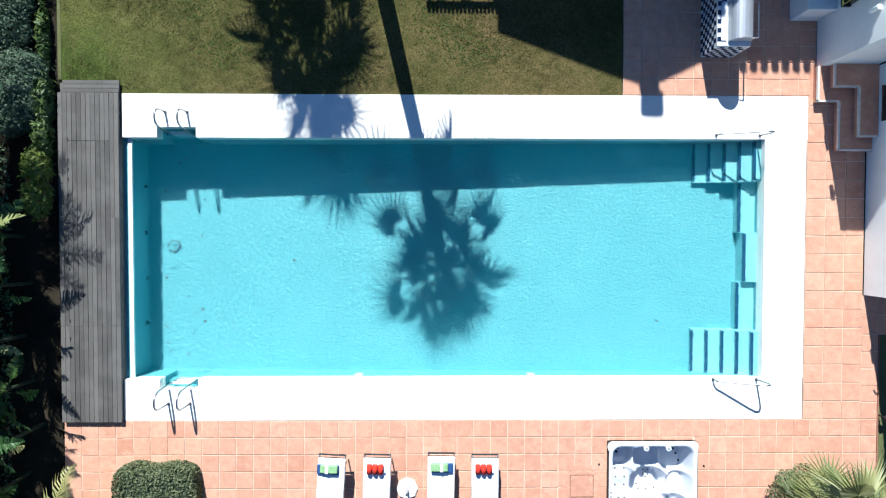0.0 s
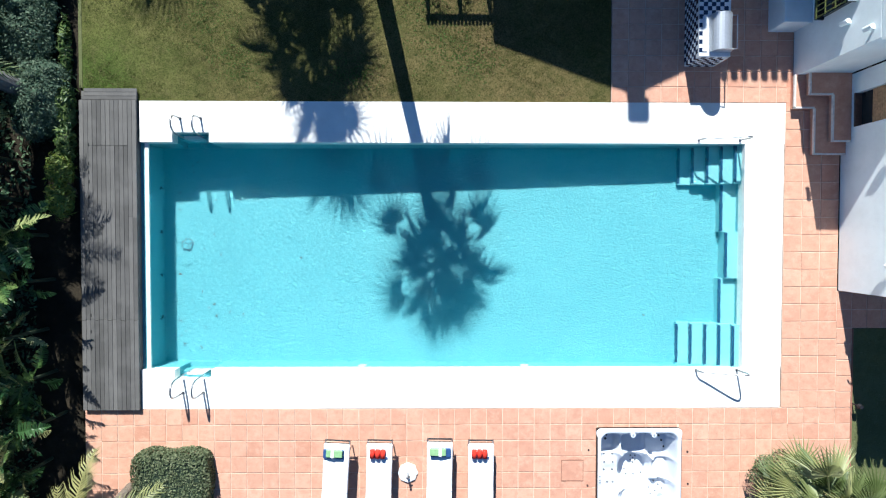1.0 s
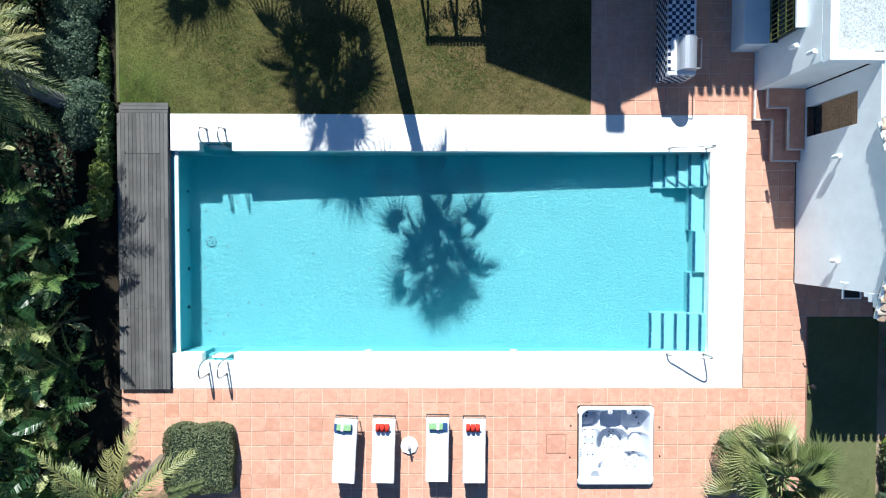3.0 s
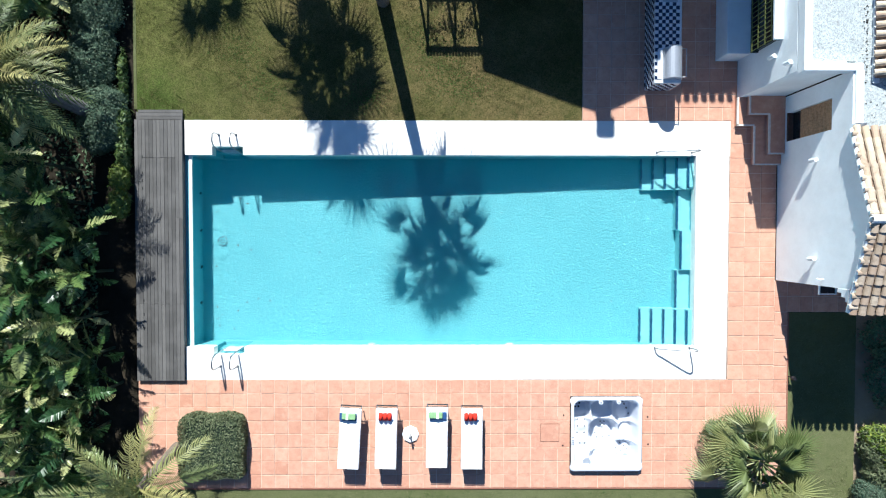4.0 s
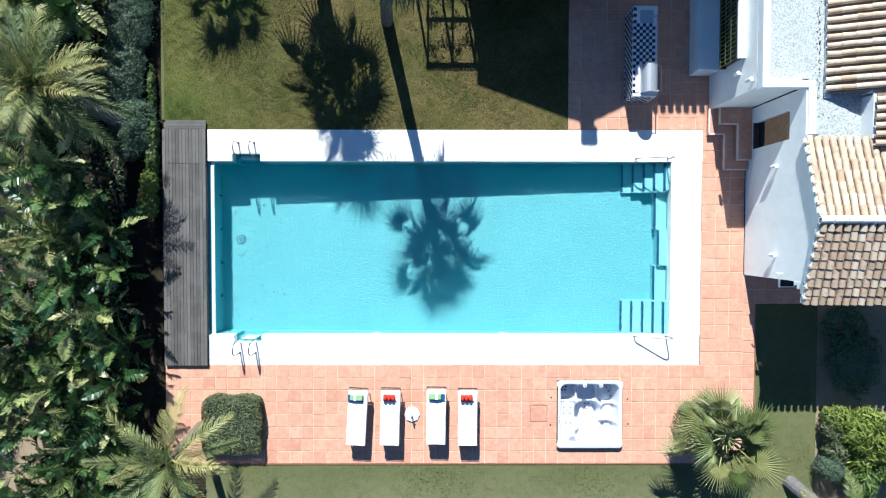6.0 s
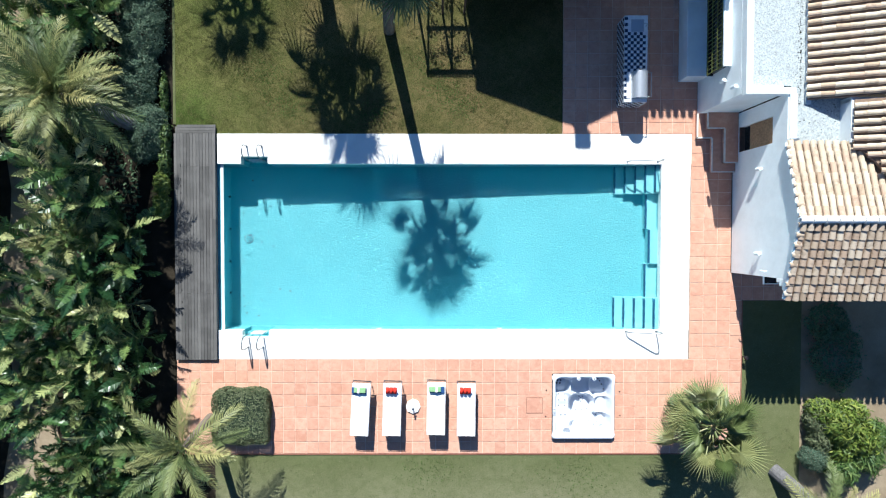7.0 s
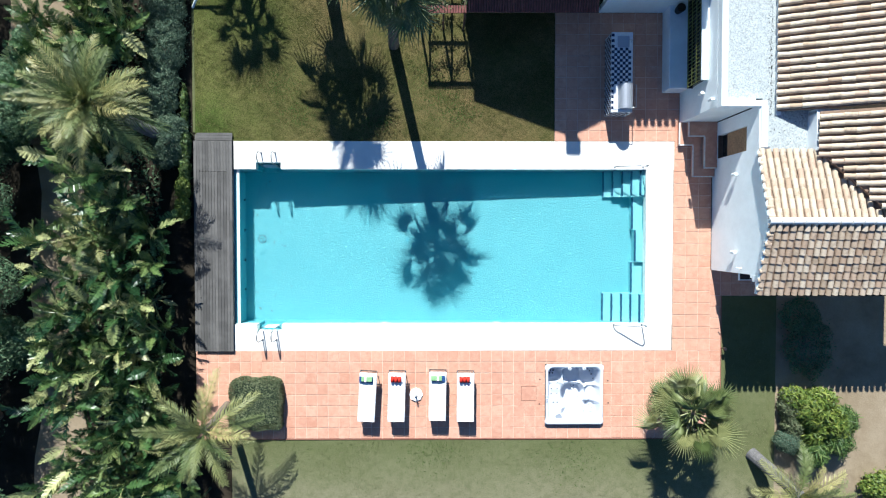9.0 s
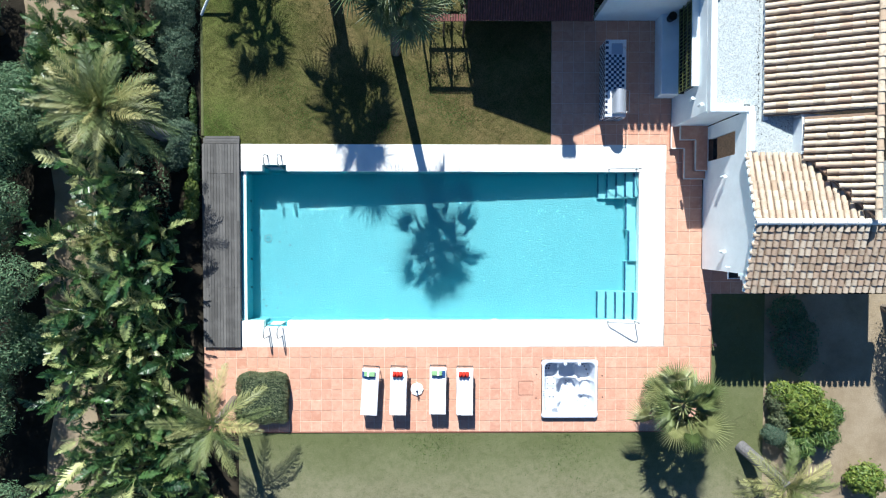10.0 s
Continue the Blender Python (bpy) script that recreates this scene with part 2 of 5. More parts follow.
M_HOOD = plain("brushed_lid", (0.42, 0.45, 0.5), 0.42, 0.55, 0.06, 20, 0)
M_BLUE_TILE = plain("blue_glaze", (0.01, 0.022, 0.06), 0.2, 0, 0.2, 20, 0)
M_WHITE_TILE = plain("white_glaze", (0.7, 0.72, 0.74), 0.2, 0, 0.06, 8, 0)
M_STEP_NOSE = plain("white_nosing", (0.68, 0.66, 0.62), 0.7)
M_REED = plain("reed", (0.42, 0.26, 0.14), 0.8, 0, 0.35, 18, 0.4)
M_GRILLE = plain("green_gold_paint", (0.17, 0.19, 0.06), 0.45, 0.3, 0.2)
M_GLASS_DARK = plain("dark_pane", (0.02, 0.025, 0.03), 0.08, 0, 0.2, 3, 0)
M_TIMBER = plain("brown_timber", (0.1, 0.055, 0.04), 0.75, 0, 0.3, 8, 0.3)
M_RED_SHEET = plain("red_clay_sheet", (0.2, 0.07, 0.06), 0.8, 0, 0.25, 6)
# last, palest tone paints sunlit highlights; the first ones deepen the shaded leaves
M_BANANA = make_leaf("banana_leaf", [(0.018, 0.054, 0.022), (0.034, 0.09, 0.03), (0.075, 0.148, 0.043), (0.17, 0.24, 0.075), (0.52, 0.52, 0.24)], 0.33, 0.2, "info", 0.42)
M_PALM = make_leaf("palm_frond", [(0.09, 0.135, 0.045), (0.17, 0.21, 0.075), (0.28, 0.285, 0.11), (0.42, 0.38, 0.15)], 0.5, 0.2)
M_FAN = make_leaf("fan_leaf", [(0.085, 0.125, 0.038), (0.17, 0.21, 0.075), (0.34, 0.34, 0.15)], 0.5, 0.2)
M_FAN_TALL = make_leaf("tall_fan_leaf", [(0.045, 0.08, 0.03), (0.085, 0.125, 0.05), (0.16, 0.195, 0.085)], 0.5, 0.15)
M_HEDGE = make_leaf("hedge_leaf", [(0.085, 0.115, 0.058), (0.16, 0.195, 0.105), (0.27, 0.29, 0.17)], 0.7, 0.3, "island", 0.2)
M_CYPRESS = make_leaf("grey_green_leaf", [(0.052, 0.096, 0.064), (0.108, 0.168, 0.116), (0.21, 0.27, 0.19)], 0.75, 0.25, "island", 0.1)
M_OLIVE = make_leaf("olive_leaf", [(0.07, 0.145, 0.078), (0.125, 0.215, 0.118), (0.22, 0.3, 0.17)], 0.7, 0.25, "island", 0.2)
M_BRIGHT = make_leaf("yellow_green_leaf", [(0.07, 0.13, 0.025), (0.16, 0.23, 0.04), (0.3, 0.34, 0.07)], 0.5, 0.25, "island")
M_EDGE = make_leaf("edge_leaf", [(0.05, 0.11, 0.03), (0.1, 0.17, 0.045), (0.2, 0.27, 0.08)], 0.5, 0.25, "island")
M_BARK_GREY = plain("grey_bark", (0.125, 0.12, 0.122), 0.9, 0, 0.3, 10, 0.6)
M_CORE = plain("shade_green", (0.018, 0.034, 0.018), 0.9)
M_DEAD = plain("dry_leaf", (0.1, 0.07, 0.04), 0.9)
M_THATCH = plain("dry_thatch", (0.3, 0.22, 0.13), 0.95, 0, 0.3, 20, 0.6)


# ---- building helpers ----
def thing(name, label, category, loc=(0, 0, 0), rz=0.0, group="", kind=""):
    ob = new(name)
    ob.matrix_basis = pose(*loc, 0, 0, rz)
    ob.empty_display_size = 0.1
    return tagged(ob, label, category, group, kind)


def part(name, bm, material, parent=None, label="", smooth=False, kind=""):
    me = bpy.data.meshes.new(name)
    bm.to_mesh(me)
    bm.free()
    me.materials.append(material)
    if smooth:
        me.shade_smooth()
    ob = new(name, me)
    ob.parent = parent
    return tagged(ob, label, kind=kind)


def solo(name, bm, material, label, category="", kind="", smooth=False, group=""):
    return tagged(part(name, bm, material, None, "", smooth), label, category, group, kind)


def shared(name, me, parent, m):
    ob = new(name, me)
    ob.parent = parent
    ob.matrix_basis = m
    return ob


def mesh_of(name, bm, material, smooth=False):
    me = bpy.data.meshes.new(name)
    bm.to_mesh(me)
    bm.free()
    me.materials.append(material)
    if smooth:
        me.shade_smooth()
    return me


def box(bm, x0, x1, y0, y1, z0, z1, bevel=0.0, seg=1):
    r = bmesh.ops.create_cube(bm, size=1, matrix=Matrix.LocRotScale(((x0 + x1) / 2, (y0 + y1) / 2, (z0 + z1) / 2), None, (x1 - x0, y1 - y0, z1 - z0)))
    if bevel:
        es = list({e for v in r["verts"] for e in v.link_edges})
        bmesh.ops.bevel(bm, geom=es, offset=bevel, segments=seg, affect="EDGES", profile=0.5)
    return bm


def boxes(*dims, bevel=0.0, seg=1):
    bm = bmesh.new()
    for d in dims:
        box(bm, *d, bevel=bevel, seg=seg)
    return bm


def prism(bm, pts, z0, z1):
    """A flat outline (counter-clockwise), raised from z0 to z1."""
    lo = [bm.verts.new((x, y, z0)) for x, y in pts]
    hi = [bm.verts.new((x, y, z1)) for x, y in pts]
    bm.faces.new(list(reversed(lo)))
    bm.faces.new(hi)
    n = len(pts)
    for k in range(n):
        bm.faces.new((lo[k], lo[(k + 1) % n], hi[(k + 1) % n], hi[k]))
    return bm


def tube(bm, pts, r, sides=8, taper=None):
    """A round bar along points."""
    pts = [Vector(p) for p in pts]
    rings = []
    for k, p in enumerate(pts):
        d = (pts[min(k + 1, len(pts) - 1)] - pts[max(k - 1, 0)]).normalized()
        a = d.orthogonal().normalized() if not rings else (rings[-1][1] - d * rings[-1][1].dot(d)).normalized()
        b = d.cross(a)
        q = r if taper is None else r + (taper - r) * k / (len(pts) - 1)
        rings.append(([bm.verts.new(p + (a * math.cos(i * 2 * math.pi / sides) + b * math.sin(i * 2 * math.pi / sides)) * q) for i in range(sides)], a))
    for (u, _), (v, _) in zip(rings, rings[1:]):
        for i in range(sides):
            bm.faces.new((u[i], u[(i + 1) % sides], v[(i + 1) % sides], v[i]))
    bm.faces.new(list(reversed(rings[0][0])))
    bm.faces.new(rings[-1][0])
    return bm


def disc(bm, x, y, z0, z1, r, sides=20):
    return prism(bm, [(x + r * math.cos(k * 2 * math.pi / sides), y + r * math.sin(k * 2 * math.pi / sides)) for k in range(sides)], z0, z1)


def holed(x0, x1, y0, y1, z0, z1, holes):
    """A slab with rectangular holes, in one mesh."""
    xs = sorted({x0, x1, *(min(max(h, x0), x1) for q in holes for h in q[:2])})
    ys = sorted({y0, y1, *(min(max(h, y0), y1) for q in holes for h in q[2:])})
    bm = bmesh.new()
    for a, b in zip(xs, xs[1:]):
        for c, d in zip(ys, ys[1:]):
            cx, cy = (a + b) / 2, (c + d) / 2
            if not any(h[0] < cx < h[1] and h[2] < cy < h[3] for h in holes):
                box(bm, a, b, c, d, z0, z1)
    bmesh.ops.remove_doubles(bm, verts=bm.verts, dist=1e-5)
    seen = {}
    for f in bm.faces:
        c = f.calc_center_median()
        seen.setdefault(tuple(round(v, 4) for v in c), []).append(f)
    bmesh.ops.delete(bm, geom=[f for fs in seen.values() if len(fs) > 1 for f in fs], context="FACES")
    return bm


# ---- ground, pool, terrace ----
POOL = (-8.2, 7.2, -2.94, 2.88)
TUB = (3.5, 5.6, -6.67, -4.5)
solo("ground", holed(-400, 400, -400, 400, -0.6, -0.07, [(-8.5, 7.4, -3.3, 3.3), TUB]), M_SOIL, "garden soil under the planting, coloured darker for the shade there", "ground", "structure")
solo("lawn_north", boxes((-9.7, 3.72, 3.92, 30, -0.5, -0.025)), M_GRASS, "patchy green and brown lawn beside the pool", "lawn", "structure")
solo("lawn_south", boxes((-8.45, 12.2, -30, -7.32, -0.5, -0.03), (10.1, 12.2, -7.32, -1.9, -0.5, -0.03)), M_GRASS_S, "pale dry lawn along the terrace", "lawn", "structure")
bm = bmesh.new()
prism(bm, [(12.2, -40), (40, -40), (40, -1.9), (12.2, -1.9)], -0.3, -0.04)
solo("path_east", bm, M_SAND, "sandy bare earth beyond the lawn", "path", "structure")
bm = bmesh.new()
left = [(-15.7 - 1.0 * min(1, max(0, (y - 5) / 2)) + 0.25 * math.sin(y * 0.9), y) for y in range(-16, 17)]
right = [(-14.1 + 0.3 * math.sin(y * 0.7 + 1), y) for y in range(16, -17, -1)]
prism(bm, list(reversed(left + right)), -0.3, -0.05)
solo("path_west", bm, M_SAND, "sandy earth path between the shrubs", "path", "structure")

solo("lawn_edging", boxes((-9.79, -9.705, 4.25, 30, -0.4, -0.022)), M_GRASS_S, "dry pale edging of the lawn", "edging", "structure")

# coping: four white bands with a slightly rounded edge; ladder niches cut into the long ones
NICHE = (-7.45, -6.52)
for name, dims in (("coping_north", [(-8.27, NICHE[0], 2.88, 3.92, -0.3, 0.0), (NICHE[0], NICHE[1], 3.13, 3.92, -0.3, 0.0), (NICHE[1], 8.23, 2.88, 3.92, -0.3, 0.0)]),
                   ("coping_south", [(-8.3, NICHE[0], -3.95, -2.94, -0.3, 0.0), (NICHE[0], NICHE[1], -3.95, -3.19, -0.3, 0.0), (NICHE[1], 8.2, -3.95, -2.94, -0.3, 0.0)]),
                   ("coping_east", [(7.2, 8.21, -2.938, 2.878, -0.3, 0.0)])):
    solo(name, boxes(*dims), M_COPING, "smooth white stone pool surround", "pool coping", "structure")


# pool basin: floor falling to the west, walls, steps and benches
def basin():
    b = bmesh.new()
    x0, x1, y0, y1 = POOL
    zw, ze = -1.12, -0.68
    fl = [b.verts.new(p) for p in ((x0, y0, zw), (x1, y0, ze), (x1, y1, ze), (x0, y1, zw))]
    b.faces.new(fl)
    return b


solo("pool_floor", basin(), M_POOL, "turquoise plastered pool floor under clear water", "pool", "structure")
x0, x1, y0, y1 = POOL
for name, dims in (("pool_wall_west", [(x0 - 0.2, x0, y0 - 0.25, y1 + 0.25, -1.3, -0.13)]),
                   ("pool_wall_east", [(x1, x1 + 0.2, y0, y1, -1.3, -0.302)]),
                   ("pool_wall_north", [(x0, NICHE[0], y1, y1 + 0.2, -1.3, -0.302), (NICHE[0], NICHE[1], y1 + 0.25, y1 + 0.4, -1.3, -0.302), (NICHE[1], x1, y1, y1 + 0.2, -1.3, -0.302)]),
                   ("pool_wall_south", [(x0, NICHE[0], y0 - 0.2, y0, -1.3, -0.302), (NICHE[0], NICHE[1], y0 - 0.4, y0 - 0.25, -1.3, -0.302), (NICHE[1], x1, y0 - 0.2, y0, -1.3, -0.302)])):
    solo(name, boxes(*dims), M_POOL, "turquoise plastered pool wall", "pool wall", "structure")
for y in (y1 + 0.125, y0 - 0.125):
    s = 1 if y > 0 else -1
    solo("ladder_niche", boxes((NICHE[0], NICHE[1], min(y - 0.125, y + 0.125), max(y - 0.125, y + 0.125), -1.3, -0.95),
                               (NICHE[0], NICHE[1], min(y - 0.0, y + s * 0.125), max(y - 0.0, y + s * 0.125), -0.95, -0.45)), M_POOL, "turquoise ladder niche of the pool", "pool wall", "structure")
solo("overflow_channel", boxes((-8.2, -8.105, -2.94, 2.88, -0.16, -0.1)), M_COPING, "narrow white overflow strip at the pool edge", "channel", "structure")

XS = (5.72, 6.05, 6.39, 6.71, 7.02, 7.2)
for y0s, y1s in ((1.88, 2.88), (-2.94, -1.82)):
    st = thing("pool_steps", "turquoise pool steps with dark blue mosaic edges", "steps", (XS[0], y0s, -0.75), kind="structure")
    for k in range(5):
        z = -0.62 + 0.115 * k
        part("step", boxes((XS[k] - XS[0], XS[-1] - XS[0], 0.0, y1s - y0s, (-0.3 if k == 0 else z - 0.115 + 0.75), z + 0.75)), M_STEP_SHALLOW, st)
        part("step_edge", boxes((XS[k] - XS[0] - 0.004, XS[k] - XS[0] + 0.055, 0.03, y1s - y0s - 0.03, z + 0.69, z + 0.756)), M_MOSAIC, st, "dark blue mosaic edge")
for xa, ya, yb, z in ((6.79, 0.62, 1.88, -0.42), (6.87, -0.61, 0.62, -0.3), (6.77, -1.82, -0.61, -0.42)):
    be = thing("pool_bench", "turquoise underwater bench with dark blue mosaic edge", "bench", (xa, ya, -0.8), kind="structure")
    part("seat", boxes((0, 7.2 - xa, 0, yb - ya, -0.2, z + 0.8)), M_STEP_SHALLOW, be)
    part("step_edge", boxes((-0.004, 0.055, 0.02, yb - ya - 0.02, z + 0.74, z + 0.806)), M_MOSAIC, be, "dark blue mosaic edge")

# water
bm = bmesh.new()
for a, b, c, d in ((-8.2, 7.2, -2.94, 2.88), (NICHE[0], NICHE[1], 2.88, 3.13), (NICHE[0], NICHE[1], -3.19, -2.94)):
    bm.faces.new([bm.verts.new(p) for p in ((a, c, -0.11), (b, c, -0.11), (b, d, -0.11), (a, d, -0.11))])
water = solo("water", bm, M_WATER, "clear rippled pool water", "water", "structure")
water.visible_shadow = False


# ---- terrace beds (their tiles are laid at the end of the file) ----
PAVED = {
    "pavement_south_west": (-9.75, 0.15, -7.3, -3.96),
    "pavement_south_east": (0.15, 10.07, -7.3, -3.96),
    "pavement_east": (8.235, 9.66, -3.96, 4.6),
    "pavement_corner": (9.66, 12.0, -1.88, -0.92),
    "pavement_strip": (9.66, 10.07, -3.96, -1.88),
    "pavement_north": (3.74, 8.42, 3.925, 8.7),
}
beds = {}
for name, (a, b, c, d) in PAVED.items():
    beds[name] = solo(name, holed(a, b, c, d, -0.4, -0.012, [TUB] if a < TUB[0] < b and c < TUB[2] < d else []), M_MORTAR, "square terracotta paving tiles with pale joints", "paving", "structure")
solo("terrace_edge", boxes((-9.75, 10.1, -7.335, -7.302, -0.4, 0.004), (10.072, 10.105, -7.3, -1.9, -0.4, 0.004)), plain("edge_brick", (0.28, 0.12, 0.08), 0.85), "thin brick edging of the terrace", "edging", "structure")

# ---- timber deck ----
deck = thing("wooden_deck", "weathered grey timber deck covering the pool plant", "deck", (-9.72, -3.95, 0))
part("frame", boxes((0.03, 1.4, 0.03, 8.1, -0.3, 0.05), (0.03, 1.4, 0.03, 7.85, 0.05, 0.085)), M_DECK, deck)
rng = random.Random(4)
xw = 1.43 / 13
for k in range(13):
    cuts = [0.0, *(sorted((2.3 + 0.02 * (k % 3), 4.9 + 0.03 * (k % 2)))), 7.86]
    if 2 <= k <= 10:
        cuts[2] = 6.72
    for a, b in zip(cuts, cuts[1:]):
        dz = rng.uniform(-0.003, 0.003)
        part("plank", boxes((k * xw + 0.003, (k + 1) * xw - 0.003, a + 0.003, b - 0.003, 0.088, 0.118 + dz), bevel=0.004), M_DECK, deck)
for k in range(3):
    part("plank", boxes((0.1 if k else 0.06, 1.43, 7.87 + k * 0.1, 7.96 + k * 0.1, 0.06 - 0.01 * k, 0.09 - 0.01 * k), bevel=0.004), M_DECK, deck)
for y in (6.71, 6.23, 6.01, 5.77, 5.39, 3.65, 2.84, 2.4, 1.98, 1.54):
    part("deck_slot", boxes((0.222, 0.25, y, y + 0.075, 0.112, 0.1265)), M_BLACK, deck, "small dark slot")

# ---- house ----
# west wing: white gable wall, wall x = 9.68
wing = thing("house_wing", "white rendered single-storey house wing with clay tile roof", "house", (9.68, -0.9, 0), kind="structure")
OX, OY = 9.68, -0.9
DOOR = (3.23, 4.06, 0.48, 2.2)


def yz_wall(pts, xa, xb):
    b = bmesh.new()
    p = [b.verts.new((xa, y, z)) for y, z in pts]
    q = [b.verts.new((xb, y, z)) for y, z in pts]
    b.faces.new(p)
    b.faces.new(list(reversed(q)))
    for k in range(len(pts)):
        b.faces.new((p[k], q[k], q[(k + 1) % len(pts)], p[(k + 1) % len(pts)]))
    bmesh.ops.recalc_face_normals(b, faces=b.faces)
    return b


def gable(xa, xb):
    """The west wall, split round the opening with the reed blind."""
    a, c, lo, hi = (v - OY if k < 2 else v for k, v in enumerate(DOOR))
    b = yz_wall([(0, 0), (a, 0), (a, 3.02), (3.98, 2.92), (1.74, 3.53), (-0.0, 2.93)], xa, xb)
    box(b, xa, xb, a, c, 0, lo)
    box(b, xa, xb, a, c, hi, 2.9)
    box(b, xa, xb, c, 5.46, 0, 2.9)
    return b


part("wall", gable(0, 0.28), M_WHITE, wing)
part("wall", boxes((0.282, 6.0, 0.003, 0.25, 0, 2.9)), M_WHITE, wing)
part("wall", boxes((5.75, 6.0, 0.25, 4.0, 0, 2.9)), M_WHITE, wing)
for k in range(3):
    part("cornice", boxes((-0.004 * (k + 1), 6.0, -0.11 * (k + 1), 0.0, 2.5 + 0.14 * k, 2.64 + 0.14 * k), bevel=0.01), M_WHITE, wing)
blind = part("window", boxes((0.14, 0.17, DOOR[0] - OY, DOOR[1] - OY, DOOR[2], DOOR[3])), M_GLASS_DARK, wing, "window behind a reed blind")
for k in range(26):
    z = DOOR[2] + 0.42 + k * 0.05
    part("reed_slat", tube(bmesh.new(), [(0.1, DOOR[0] - OY + 0.01, z), (0.1 + 0.004 * math.sin(k), DOOR[1] - OY - 0.01, z)], 0.027, 6), M_REED, blind)
part("sill", boxes((-0.03, 0.2, DOOR[0] - OY, DOOR[1] - OY, DOOR[2] - 0.03, DOOR[2] + 0.006)), M_TIMBER, wing)

# flat-roofed block behind it
block = thing("house_block", "white rendered flat-roofed block with parapet and gravel roof", "house", (8.42, 4.6, 0), kind="structure")
part("wall", boxes((0, 0.25, 0, 9.0, 0, 2.68)), M_WHITE, block)
part("wall", boxes((0.25, 1.26, 0, 0.25, 0.0, 2.68)), M_WHITE, block)
part("roof_slab", boxes((0.25, 5.0, 0.25, 9.0, 2.45, 2.66), (1.5, 3.2, -1.6, 0.25, 2.45, 2.66)), M_GRAVEL, block, "white gravel roof")
for a in ((0.0, 0.2, -0.08, 9.0, 2.69, 2.96), (0.2, 1.3, -0.08, 0.12, 2.69, 2.96), (1.3, 1.48, -1.46, 0.12, 2.69, 2.96)):
    part("parapet", boxes(a, bevel=0.02, seg=2), M_WHITE, block)
part("bay_base", boxes((-0.68, 0.0, 1.12, 4.1, 0, 0.66), bevel=0.012), M_WHITE, block)
bay = part("bay_window", boxes((-0.2, 0.0, 1.02, 4.1, 1.003, 1.05), (-0.2, 0.0, 1.02, 4.1, 1.98, 2.06), (-0.1, -0.004, 1.06, 4.1, 1.05, 1.98)), M_GLASS_DARK, block, "window behind a painted iron grille")
for k in range(24):
    part("bar", tube(bmesh.new(), [(-0.2, 1.05 + k * 0.13, 1.05), (-0.2, 1.05 + k * 0.13, 1.98)], 0.014, 6), M_GRILLE, bay)
for z in (1.06, 1.35, 1.66, 1.95):
    part("rail", boxes((-0.215, -0.19, 1.02, 4.1, z, z + 0.025)), M_GRILLE, bay)
part("bay_roof", boxes((-0.24, 0.0, 1.0, 4.12, 2.065, 2.14), bevel=0.01), M_WHITE, block)
part("roof_pipe", tube(bmesh.new(), [(0.3, 4.1, 2.66), (0.3, 4.1, 2.95)], 0.07, 10), M_GREY_PLASTIC, block)

rg0 = random.Random(19)
bm = bmesh.new()
for k in range(170):
    px, py, pr = 10.22 - abs(rg0.gauss(0, 0.07)), rg0.uniform(3.4, 9.6), rg0.uniform(0.005, 0.018)
    if py < 4.3:
        px = rg0.uniform(10.0, 11.3)
    disc(bm, px, py, 2.655, 2.668 + pr * 0.3, pr, 6)
solo("roof_debris", bm, M_SOIL, "dark leaf debris along the gravel roof edge", "debris", "stuff")

# wall lamps
for x, y, z in ((9.66, 2.5, 1.7), (9.66, -0.18, 1.7), (8.4, 5.23, 1.85), (8.4, 4.86, 2.5)):
    la = thing("wall_lamp", "small white cylindrical wall lamp on the house wall", "wall lamp", (x, y, z), group="wall lamps")
    part("bracket", boxes((-0.05, 0.02, -0.025, 0.025, -0.025, 0.025)), M_WHITE, la)
    b = disc(bmesh.new(), -0.1, 0, -0.11, 0.11, 0.055, 16)
    part("shade", b, M_WHITE, la)

# small fittings by the south wall
cage = thing("ventilation_cage", "white framed grille box on the house wall", "vent", (9.72, -0.9, 1.75))
part("frame", boxes((0, 0.48, -0.25, -0.22, 0, 0.05), (0, 0.03, -0.22, 0, 0, 0.05), (0.45, 0.48, -0.22, 0, 0, 0.05)), M_WHITE, cage)
part("mesh_panel", boxes((0.03, 0.45, -0.22, 0, 0.01, 0.02)), M_DARK, cage)
tap = thing("garden_tap", "small metal garden tap on the wall", "tap", (9.68, -0.72, 2.0))
part("spout", tube(bmesh.new(), [(0, 0, 0), (-0.1, 0, 0), (-0.14, 0.02, -0.06)], 0.02, 8), M_WHITE, tap)

# entrance steps
steps = thing("entrance_steps", "terracotta steps with white nosings against the house", "steps", (8.35, 2.59, 0), kind="structure")
for z, xa, xb, yc, y0s in ((0.17, 0.0, 0.51, 1.17, 0.0), (0.34, 0.27, 0.86, 1.47, 0.3)):
    b = bmesh.new()
    prism(b, [(xa, yc), (xb, yc), (xb, y0s), (1.326, y0s), (1.326, 2.01), (xa, 2.01)], z - 0.17, z)
    part("tread", b, M_TILE, steps, "terracotta tread")
    part("nosing", boxes((xa - 0.012, xa + 0.028, yc, 2.008, z - 0.05, z + 0.008), (xa - 0.012, xb, yc - 0.012, yc + 0.028, z - 0.05, z + 0.008),
                         (xb - 0.012, xb + 0.028, y0s, yc - 0.012, z - 0.05, z + 0.008), (xb - 0.012, 1.322, y0s - 0.012, y0s + 0.028, z - 0.05, z + 0.008)), M_STEP_NOSE, steps, "white nosing")


